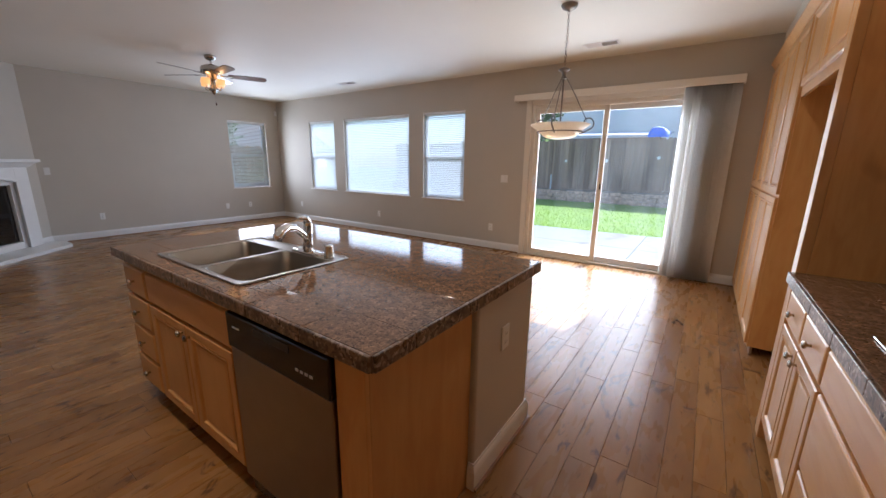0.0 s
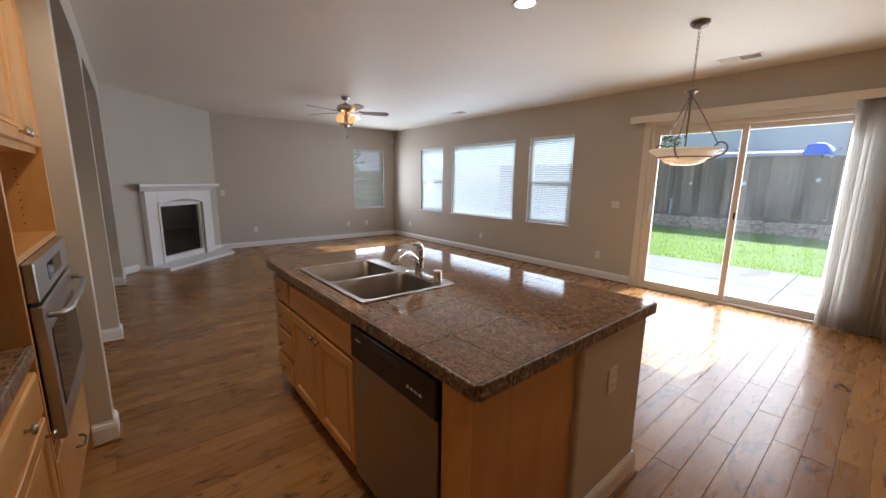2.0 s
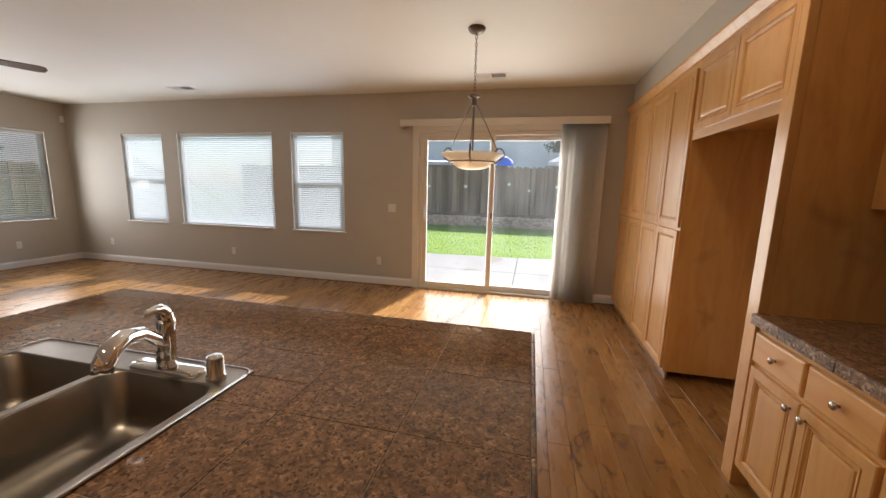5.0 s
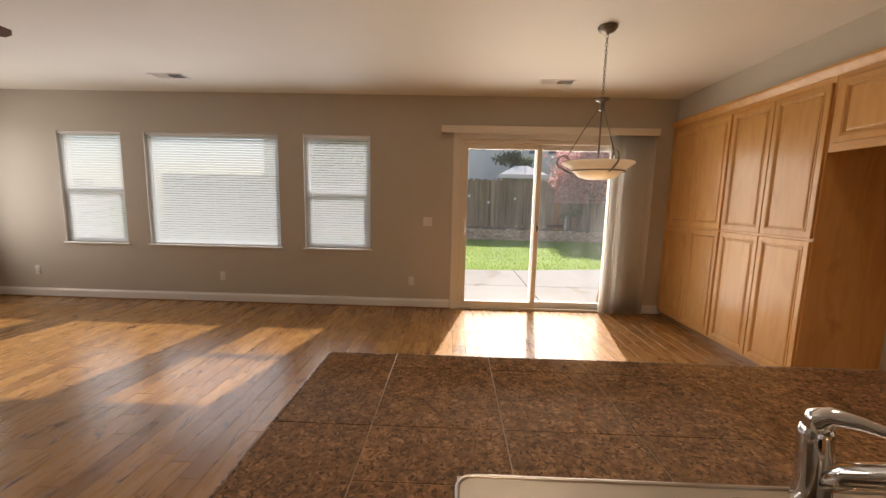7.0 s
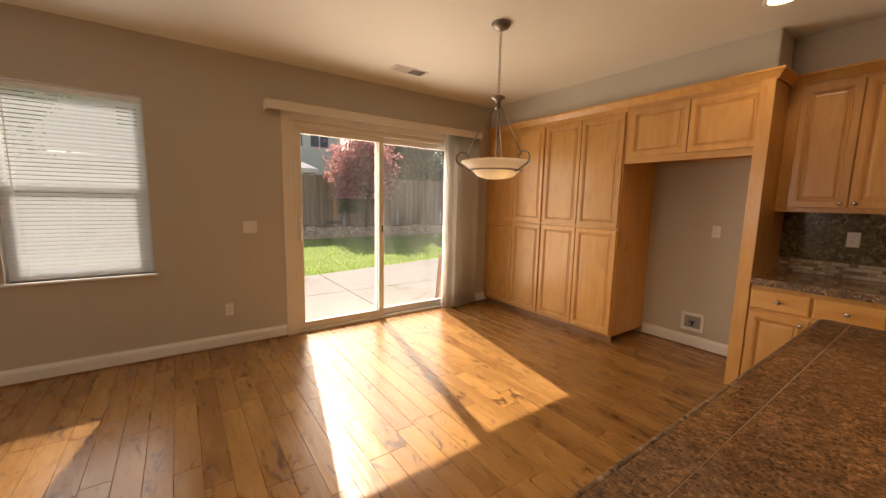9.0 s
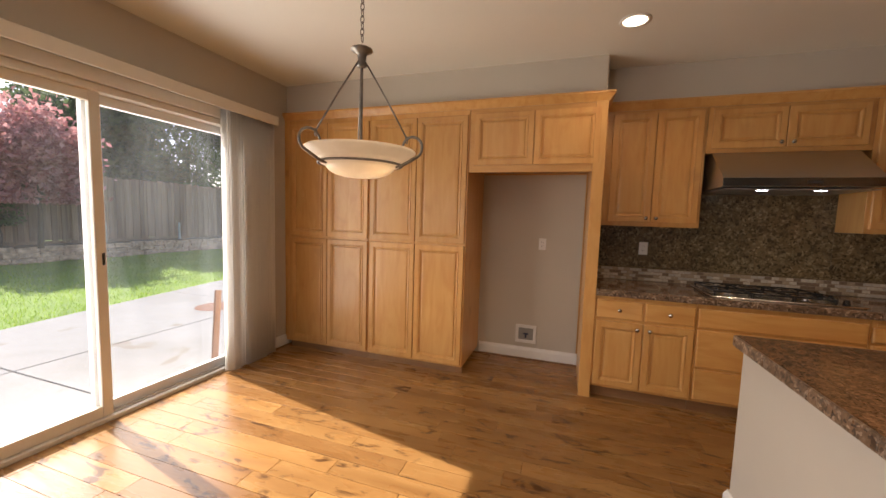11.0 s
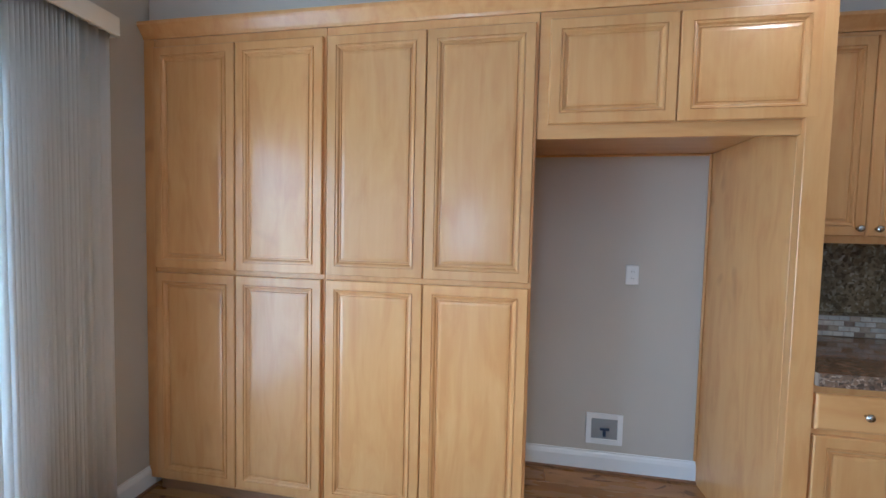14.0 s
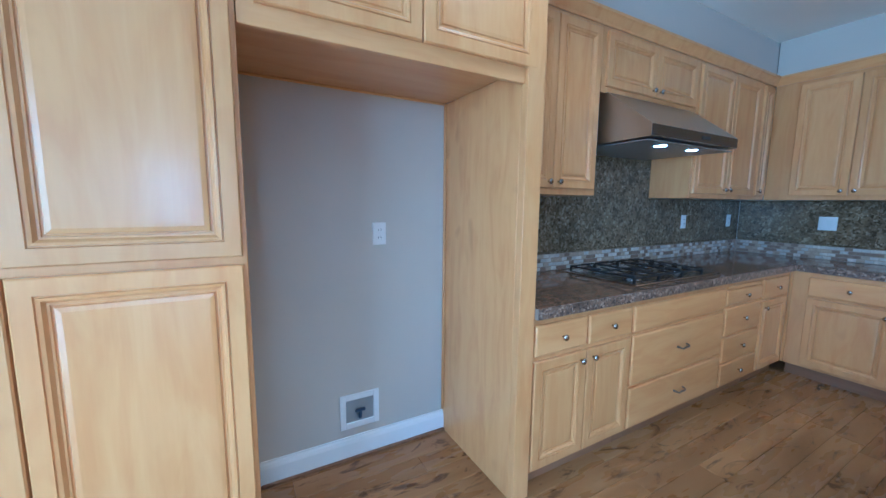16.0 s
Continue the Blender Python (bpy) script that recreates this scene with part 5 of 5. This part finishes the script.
def concrete_mat():
    m, t, b = nodes_of("patio_concrete")
    v = coords(t, world_space=True)
    a = noise_of(t, v, 0.8, 5, 0.6, 0.5)
    f = noise_of(t, v, 70, 3)
    col = ramp(t, a, [(0.25, (0.185, 0.18, 0.17)), (0.5, (0.235, 0.235, 0.23)), (0.8, (0.275, 0.275, 0.275))])
    col = mix(t, 0.25, col, ramp(t, f, [(0.3, (0.17, 0.165, 0.16)), (0.7, (0.30, 0.30, 0.295))]))
    s = noise_of(t, v, 1.1, 3, 0.5, 1.0)
    col = mix(t, ramp(t, s, [(0.62, (0, 0, 0)), (0.66, (0.75, 0.75, 0.75))]), col, (0.17, 0.14, 0.11))
    link(t, col, b.inputs["Base Color"])
    b.inputs["Roughness"].default_value = 0.85
    bump(t, b, f, 0.25, 0.004)
    return m


def leaf_mat(name, dark, pale):
    m, t, b = nodes_of(name)
    g = t.nodes.new("ShaderNodeNewGeometry")
    col = ramp(t, g.outputs["Random Per Island"], [(0.0, dark), (1.0, pale)])
    link(t, col, b.inputs["Base Color"])
    b.inputs["Roughness"].default_value = 0.6
    tl = t.nodes.new("ShaderNodeBsdfTranslucent")
    link(t, col, tl.inputs[0])
    mx = t.nodes.new("ShaderNodeMixShader")
    mx.inputs[0].default_value = 0.55
    link(t, b.outputs[0], mx.inputs[1])
    link(t, tl.outputs[0], mx.inputs[2])
    link(t, mx.outputs[0], t.nodes["Material Output"].inputs[0])
    return m


LAWN, CONC = lawn_mat(), concrete_mat()
BARK = plain("bark", (0.10, 0.075, 0.055), 0.9, var=0.35, scale=18, bump_amount=0.8, fine=60)


def fence_mat():
    """Weathered cedar: straight grain, grey streaks, each board its own tone."""
    m, t, b = nodes_of("weathered_fence_board")
    g = noise_of(t, coords(t, (26.0, 26.0, 0.7)), 1.0, 4, 0.6)
    col = ramp(t, g, [(0.3, (0.19, 0.125, 0.085)), (0.55, (0.29, 0.205, 0.145)), (0.75, (0.37, 0.285, 0.215))])
    info = t.nodes.new("ShaderNodeObjectInfo")
    tone = ramp(t, info.outputs["Random"], [(0.0, (0.58, 0.54, 0.50)), (0.4, (0.86, 0.84, 0.82)), (0.75, (1.0, 0.97, 0.94)), (1.0, (1.14, 1.1, 1.05))])
    link(t, mix(t, 1.0, col, tone, "MULTIPLY"), b.inputs["Base Color"])
    b.inputs["Roughness"].default_value = 0.88
    bump(t, b, g, 0.3, 0.004)
    return m


BOARD = fence_mat()
structure("ground", bx(-70, -20, GZ - 0.3, 70, 110, GZ), LAWN, "green lawn that runs to the yard's far edges", "ground")
pat = tagged(new("pavement"), "pale concrete patio slabs with dry joints and stains", "patio", "", "structure")
edge_y = lambda x: 9.05 if x < -1.5 else 9.05 + 0.2 * (x + 1.5)
xs = [-9.6, -6.75, -3.75, -0.75, 2.25, 5.25, 8.0]
for xa, xb in zip(xs, xs[1:]):
    for lo, hi in ((lambda x: NY + 0.165, lambda x: 7.58), (lambda x: 7.592, edge_y)):
        q = [(xa + 0.006, lo(xa)), (xb - 0.006, lo(xb)), (xb - 0.006, hi(xb)), (xa + 0.006, hi(xa))]
        part("slab", rings([[(x, y, z_) for x, y in q] for z_ in (GZ - 0.05, GZ + 0.055)] + [[(x + (0.006 if i in (0, 3) else -0.006), y + (0.006 if i < 2 else -0.006), GZ + 0.06) for i, (x, y) in enumerate(q)]]), CONC, pat)
part("planting_hole", lathe([(0.30, GZ + 0.0605), (0.29, GZ + 0.066), (0.02, GZ + 0.072)], 24, (1.78, 8.1, 0)), plain("red_mulch", (0.20, 0.095, 0.06), 0.95, var=0.5, scale=60, bump_amount=1.0, fine=90), pat)

rng = np.random.default_rng(5)


def scatter(name, n, place, size, material, parent=None):
    """Many small leaf or blade faces as one mesh; place gives n points, size the span of each."""
    p = place(n)
    a = rng.normal(size=(n, 3))
    a /= np.linalg.norm(a, axis=1)[:, None]
    b = rng.normal(size=(n, 3))
    b -= a * (a * b).sum(1)[:, None]
    b /= np.linalg.norm(b, axis=1)[:, None]
    s = size * rng.uniform(0.6, 1.3, (n, 1))
    v = np.stack([p - a * s, p + b * s * 0.5, p + a * s, p - b * s * 0.5], 1).reshape(-1, 3)
    me = bpy.data.meshes.new(name)
    me.from_pydata(v.tolist(), [], np.arange(4 * n).reshape(-1, 4).tolist())
    me.materials.append(material)
    ob = new(name, me)
    if parent is not None:
        ob.parent = parent
    return ob


def blades(n):
    x = rng.uniform(-11, 11, n)
    y = 9.06 + np.where(x > -1.5, 0.2 * (x + 1.5), 0) + (rng.uniform(0, 1, n) ** 1.4) * 7.2
    return x, y


n = 45000
x, y = blades(n)
h = rng.uniform(0.03, 0.075, n)
ang = rng.uniform(0, 2 * np.pi, n)
lean = rng.normal(0, 0.02, (n, 2))
base_z = np.full(n, GZ)
v = np.stack([np.stack([x - 0.006 * np.cos(ang), y - 0.006 * np.sin(ang), base_z], 1), np.stack([x + 0.006 * np.cos(ang), y + 0.006 * np.sin(ang), base_z], 1), np.stack([x + lean[:, 0], y + lean[:, 1], base_z + h], 1)], 1).reshape(-1, 3)
me = bpy.data.meshes.new("grass")
me.from_pydata(v.tolist(), [], np.arange(3 * n).reshape(-1, 3).tolist())
me.materials.append(leaf_mat("grass_blade", (0.17, 0.31, 0.02), (0.36, 0.50, 0.06)))
tagged(new("grass", me), "short green lawn grass, sunlit and patchy", "grass", "", "stuff")

# raised bed wall of stacked stone
rw = thing("retaining_wall", pose(0, 0, GZ), "low stacked tan stone retaining wall below the fence", "retaining wall")
RST = plain("tan_block", (0.46, 0.33, 0.23), 0.92, var=0.35, scale=9, bump_amount=0.8, fine=50)
part("core", bx(-15, 16.72, 0, 17, 17.05, 0.47), plain("bed_soil", (0.13, 0.095, 0.065), 0.95, var=0.4, scale=8, bump_amount=1.0, fine=40), rw)
sr = random.Random(31)
stones = []
for _ in range(5):
    sb = bx(-0.20, -0.11, 0.0, 0.20, 0.11, 0.155, 0.035, 2)
    for vert_ in sb.verts:
        vert_.co += Vector((sr.uniform(-0.022, 0.022), sr.uniform(-0.02, 0.02), sr.uniform(-0.014, 0.014)))
    me = finish(sb)
    me.materials.append(RST)
    stones.append(me)
for row in range(3):
    x = -9.0 + sr.uniform(0, 0.3)
    while x < 14:
        sx = sr.uniform(0.6, 1.35)
        share("stone", sr.choice(stones), rw, pose(x + 0.2 * sx, 16.64 + 0.05 * row + sr.uniform(-0.03, 0.03), row * 0.142 + sr.uniform(-0.02, 0.02), sr.uniform(-3, 3), sr.uniform(-3, 3), sr.uniform(-8, 8)) @ Matrix.Diagonal((sx, 1, sr.uniform(0.85, 1.15), 1)))
        x += 0.395 * sx

fence = thing("back_fence", pose(0, 17.15, 0), "weathered grey-brown wooden board fence along the yard", "fence")
bd = []
for wd, hh in ((0.138, 1.99), (0.146, 2.02), (0.142, 1.97)):
    me = finish(rings([[(-wd / 2, -0.009, z_), (wd / 2, -0.009, z_), (wd / 2, 0.009, z_), (-wd / 2, 0.009, z_)] for z_ in (0, hh - 0.03)] + [[(-wd / 2 + 0.03, -0.009, hh), (wd / 2 - 0.03, -0.009, hh), (wd / 2 - 0.03, 0.009, hh), (-wd / 2 + 0.03, 0.009, hh)]]))
    me.materials.append(BOARD)
    bd.append(me)
x, k = -15.0, 0
while x < 17:
    share("board", random.choice(bd), fence, pose(x, -0.030 if k % 2 else 0.0, 0.40 + random.uniform(-0.015, 0.015), random.uniform(-0.4, 0.4), random.uniform(-0.5, 0.5), random.uniform(-1, 1)))
    x += 0.120
    k += 1
for z0, z1, y0 in ((0.22, 0.40, -0.03), (2.33, 2.37, 0.012), (1.30, 1.39, 0.012)):
    part("rail", bx(-15, y0, z0, 17, y0 + 0.04, z1, 0.004), BOARD, fence)
for x in np.arange(-14.4, 17, 2.4):
    part("post", bx(x - 0.045, 0.055, -0.16, x + 0.045, 0.145, 2.45, 0.006), BOARD, fence)
ORN = plain("pale_ornament", (0.70, 0.68, 0.64), 0.6, var=0.3, scale=30)
for x, z, r in ((-5.06, 1.53, 0.085), (-3.40, 1.55, 0.11), (-1.50, 1.68, 0.10), (-0.65, 1.42, 0.085), (0.48, 1.60, 0.08), (2.93, 1.79, 0.08)):
    o = thing("fence_ornament", pose(x, 17.10, z), "small round pale ornament hung on the fence", "ornament", "fence ornaments")
    r *= 0.8
    pet = lathe([(r * 0.45, -0.02), (r * 0.5, -0.008), (r * 0.4, 0.0)], 14, axis="y")
    for q in range(8):
        a_ = math.pi * q / 4
        lathe([(r * 0.05, -0.012), (r * 0.26, -0.008), (r * 0.05, -0.002)], 8, (0.66 * r * math.cos(a_), 0, 0.66 * r * math.sin(a_)), "y", into=pet)
    part("disc", pet, ORN, o)
STAKE = plain("galvanised_stake", (0.42, 0.44, 0.45), 0.5, 0.3)
for x in (-5.6, 2.65, 5.2, 7.6):
    st = thing("garden_stake", pose(x, 16.88, GZ + 0.47), "short grey metal garden stake at the bed", "stake", "garden stakes")
    part("stake", tube([(0, 0, 0), (0, 0, 0.62)], [0.04, 0.036], 8), STAKE, st)
sg = thing("yard_sign", pose(2.26, 16.90, GZ + 0.47), "small dark yard sign on an orange wooden post", "sign")
part("post", bx(-0.07, -0.03, 0, 0.07, 0.03, 2.25, 0.006), plain("orange_timber", (0.42, 0.17, 0.06), 0.7, var=0.2), sg)
part("plate", bx(-0.40, -0.05, 0.10, 0.28, -0.033, 0.22, 0.004), plain("sign_dark", (0.07, 0.05, 0.04), 0.6), sg)

# ---- trees ----


def tree(name, x, y, height, spread, trunk_r, leaves, leaf_size, material, label, low=0.35, weep=0.0, seed=1, z=GZ, squash=1.0):
    r = random.Random(seed)
    t = thing(name, pose(x, y, z), label, "tree", "garden trees")
    wood_bm = tube([(0, 0, 0), (0.04, 0.02, height * 0.25), (-0.03, 0.05, height * 0.5), (0.02, 0, height * 0.8)], [trunk_r, trunk_r * 0.8, trunk_r * 0.55, trunk_r * 0.2], 8)
    tips = []
    for k in range(16):
        a, el = r.uniform(0, 2 * math.pi), r.uniform(0.15, 0.9)
        z0 = height * r.uniform(low, 0.75)
        ln = spread * r.uniform(0.55, 1.0) * (1.15 - z0 / height * 0.6)
        mid = (0.5 * ln * math.cos(a), 0.5 * ln * math.sin(a) * squash, z0 + 0.35 * ln * el + 0.1)
        end = (ln * math.cos(a), ln * math.sin(a) * squash, min(height, z0 + 0.75 * ln * el) - weep * ln * 0.45)
        tube([(0, 0, z0), mid, end], [trunk_r * 0.35, trunk_r * 0.2, trunk_r * 0.07], 5, into=wood_bm)
        tips += [mid, end, tuple((p + q) / 2 for p, q in zip(mid, end))]
    tips += [(r.gauss(0, spread * 0.2), r.gauss(0, spread * 0.2), height * r.uniform(0.7, 0.97)) for _ in range(8)]
    part("trunk", wood_bm, BARK, t, "", True)
    c = np.array(tips)

    def place(m):
        i = rng.integers(0, len(c), m)
        p = c[i] + rng.normal(0, spread * 0.155, (m, 3)) * np.array([1, 1, 0.8])
        if weep:
            p[:, 2] -= np.abs(rng.normal(0, weep * 0.35, m))
        p[:, 2] = np.maximum(p[:, 2], height * low * 0.75)
        return p
    scatter("crown", leaves, place, leaf_size, material, t)
    return t


RED = leaf_mat("russet_leaf", (0.42, 0.15, 0.15), (0.75, 0.42, 0.40))
GREEN = leaf_mat("deep_green_leaf", (0.035, 0.065, 0.025), (0.12, 0.17, 0.065))
LIME = leaf_mat("pale_green_leaf", (0.05, 0.09, 0.03), (0.17, 0.24, 0.08))
tree("maple_tree", 3.50, 16.55, 4.05, 1.72, 0.07, 11000, 0.085, RED, "weeping ornamental tree with pink-russet foliage", 0.42, 0.9, 3, GZ + 0.4, 0.5)
tree("shrub", 2.85, 16.85, 1.6, 0.45, 0.03, 900, 0.05, LIME, "thin young green shrub beside the fence", 0.3, 0.0, 8, GZ + 0.4, 0.5)
for i, (x, y, hh, sp) in enumerate(((8.6, 20.5, 7.5, 3.2), (12.5, 19.8, 8.0, 3.4), (8.3, 24.5, 7.2, 2.6), (6.9, 19.8, 6.6, 2.3), (16.5, 20.0, 8.5, 3.6), (-8.3, 21.0, 6.2, 2.2))):
    tree("oak_tree", x, y, hh, sp, 0.2, 14000 if i < 5 else 4500, 0.14, GREEN if i < 5 else LIME, "tall dark green broadleaf tree beyond the fence" if i < 5 else "pale green broadleaf tree beyond the fence", 0.28, 0.0, 20 + i)
tree("conifer", 1.35, 23.5, 5.4, 1.25, 0.1, 6000, 0.09, GREEN, "small dark green conical tree before the neighbouring house", 0.3, 0.0, 40)

# ---- neighbouring buildings ----
STUCCO = plain("grey_stucco", (0.86, 0.83, 0.78), 0.9, var=0.06, scale=1.0, bump_amount=0.5, fine=60)
SHINGLE = plain("grey_shingle", (0.16, 0.15, 0.145), 0.9, var=0.3, scale=14, bump_amount=0.8, fine=40)
REFL = plain("house_window_glass", (0.10, 0.13, 0.17), 0.08, var=0.2, bump_amount=0)


def house(x0, x1, y0, y1, eave, ridge, m, windows, label):
    h = thing("house", m, label, "house", "neighbouring houses")
    part("wall", pierced([x0, x1] + [v for w in windows for v in (w[0], w[1])], [0, eave] + [v for w in windows for v in (w[2], w[3])], windows, y0, y0 + 0.2), STUCCO, h)
    part("wall", bx(x0, y0 + 0.2, 0, x1, y1, eave - 0.02), STUCCO, h)
    o, ym = 0.45, (y0 + y1) / 2
    part("roof", rings([[(xx, y0 - o, eave - 0.05), (xx, ym, ridge), (xx, y1 + o, eave - 0.05), (xx, y1 + o, eave - 0.25), (xx, y0 - o, eave - 0.25)] for xx in (x0 - o, x1 + o)]), SHINGLE, h)
    part("fascia", bx(x0 - o, y0 - o - 0.03, eave - 0.27, x1 + o, y0 - o - 0.002, eave - 0.03), WHITE, h)
    for a, b, c, d in windows:
        w = part("window", pierced([a, a + 0.07, (a + b) / 2 - 0.03, (a + b) / 2 + 0.03, b - 0.07, b], [c, c + 0.07, d - 0.07, d], [(a + 0.07, (a + b) / 2 - 0.03, c + 0.07, d - 0.07), ((a + b) / 2 + 0.03, b - 0.07, c + 0.07, d - 0.07)], y0 + 0.02, y0 + 0.08), VINYL, h)
        part("pane", bx(a + 0.05, y0 + 0.09, c + 0.05, b - 0.05, y0 + 0.11, d - 0.05), REFL, w)
    return h


house(-15.0, 5.9, 26.0, 36.0, 6.35, 8.8, pose(0, 0, GZ), [(-5.3, -4.0, 4.75, 5.9), (-1.3, -0.1, 4.9, 6.0), (2.65, 3.55, 4.72, 5.75), (3.9, 5.15, 4.75, 5.95), (-10.5, -9.2, 4.8, 6.0)], "two-storey grey stucco neighbouring house with white windows")
house(-4, 12, 0.0, 8, 1.9, 4.2, pose(-19.5, 4.0, GZ, 0, 0, 90), [(1.0, 2.2, 0.6, 1.6)], "low neighbouring house with a grey shingle roof")
shed = thing("garden_shed", pose(-5.2, 20.6, GZ), "brown wooden shed with a white sheet roof", "shed")
part("wall", bx(-3.4, 0, 0, 3.3, 2.6, 2.85), BOARD, shed)
part("roof", rings([[(-3.7, -0.4, z_), (3.6, -0.4, z_ - 0.12), (3.6, 2.9, z_ + 0.25), (-3.7, 2.9, z_ + 0.4)] for z_ in (2.98, 3.04)]), plain("white_sheet_roof", (0.52, 0.53, 0.54), 0.7), shed)
tarp_bm = bmesh.new()
nx, ny = 8, 6
vs = [[tarp_bm.verts.new((-0.62 + 0.85 * i / nx, -0.55 + 1.5 * j / ny, (-0.22 if j == 0 else -0.02) if j == 0 or i in (0, nx) else 0.27 * math.sin(math.pi * min(1, (i + 0.6) / nx)) ** 0.6 * (0.55 + 0.45 * math.sin(math.pi * (j + 1) / (ny + 2))) + 0.025 * math.sin(5.1 * i + 2.3 * j))) for j in range(ny + 1)] for i in range(nx + 1)]
for i in range(nx):
    for j in range(ny):
        tarp_bm.faces.new((vs[i][j], vs[i + 1][j], vs[i + 1][j + 1], vs[i][j + 1]))
tp = thing("blue_tarp", pose(-1.75, 20.6, 2.86), "crumpled bright blue tarpaulin on the shed roof", "tarpaulin")
part("sheet", tarp_bm, plain("blue_tarp_plastic", (0.015, 0.16, 0.75), 0.6, var=0.2), tp, "", True)
cn = thing("garden_canopy", pose(1.45, 21.6, GZ), "white fabric garden canopy beyond the fence", "canopy")
part("roof", rings([[(-1.25, -1.1, z_), (1.25, -1.1, z_), (1.25, 1.1, z_), (-1.25, 1.1, z_)] for z_ in (2.85, 3.05)] + [[(-0.35, -0.3, 3.55), (0.35, -0.3, 3.55), (0.35, 0.3, 3.55), (-0.35, 0.3, 3.55)]]), plain("white_canvas", (0.72, 0.72, 0.70), 0.8), cn)
for dx in (-1.15, 1.15):
    for dy in (-1.0, 1.0):
        part("leg", tube([(dx, dy, 0), (dx, dy, 2.86)], 0.03, 6), VINYL, cn)
wf = thing("side_fence", pose(-12.6, 0, GZ), "weathered wooden side fence seen from the end window", "fence")
for k in range(100):
    share("board", bd[k % 3], wf, pose(-0.02 * (k % 2), -1.0 + 0.125 * k, 0.0, 0, 0, 90))
tree("side_tree", -14.2, 6.3, 4.6, 1.6, 0.1, 3500, 0.1, LIME, "pale green tree beside the neighbouring roof", 0.35, 0, 61)
stick = thing("wooden_stick", pose(-0.135, NY + 0.20, GZ + 0.06), "brown wooden board leaning outside the patio door", "board")
# Brown wood toned down by half, with the board's shade put into its colour.
part("board", turned(bx(-0.03, -0.012, 0, 0.03, 0.012, 0.80, 0.003), pose(0, 0, 0, -4, 8, 0)), wood("raw_board_shaded", (0.20, 0.10, 0.05), (0.15, 0.07, 0.035), (0.10, 0.045, 0.02), 2, 0.7, 0), stick)

# ---- floor boards ----
floor = structure("floor", bx(WX - 0.02, -3.3, -0.15, EX + 0.02, NY + 0.003, -0.0035), JOINT, "hand-scraped golden brown hardwood plank floor", "floor")
PW, JG = 0.127, 0.0009
LENGTHS = [0.42, 0.58, 0.76, 0.95, 1.15, 1.35]


def plank_loops(w, l, x=0.0, y=0.0):
    b_ = 0.0014
    return [[(x, y, -0.0034), (x + w, y, -0.0034), (x + w, y + l, -0.0034), (x, y + l, -0.0034)], [(x, y, -0.002), (x + w, y, -0.002), (x + w, y + l, -0.002), (x, y + l, -0.002)],
            [(x + b_, y + b_, 0), (x + w - b_, y + b_, 0), (x + w - b_, y + l - b_, 0), (x + b_, y + l - b_, 0)]]


plank_me = {}
for l in LENGTHS:
    me = finish(rings(plank_loops(PW - JG, l - JG)))
    me.materials.append(PLANKS)
    plank_me[l] = me
far_v, far_f = [], []
r = random.Random(12)
x = WX
near = 0
while x < EX:
    y = -0.35 - r.uniform(0, 0.9) if x > -7.3 else 0.0 - r.uniform(0, 0.9)
    if x < -2.6:
        y = -3.25 - r.uniform(0, 0.9)
    while y < NY:
        l = r.choice(LENGTHS)
        close = x > -3.7 and y > 1.9 or (-0.6 < x < 0.75 and y > -0.4)
        if close and near < 300 and y + l < NY + 0.02:
            share("plank", plank_me[l], floor, pose(x, y, random.uniform(-0.0004, 0.0004)))
            near += 1
        else:
            l2 = min(l, NY + 0.004 - y)
            k = len(far_v)
            for loop in plank_loops(PW - JG, l2 - JG, x, y):
                far_v += loop
            far_f += [[k + 8, k + 9, k + 10, k + 11]] + [[k + 4 + i, k + 4 + (i + 1) % 4, k + 8 + (i + 1) % 4, k + 8 + i] for i in range(4)]
        y += l
    x += PW
me = bpy.data.meshes.new("planks")
me.from_pydata([tuple(p) for p in far_v], [], far_f)
me.materials.append(PLANKS)
fo = new("planks", me)
fo.parent = floor
tagged(fo, kind="stuff")
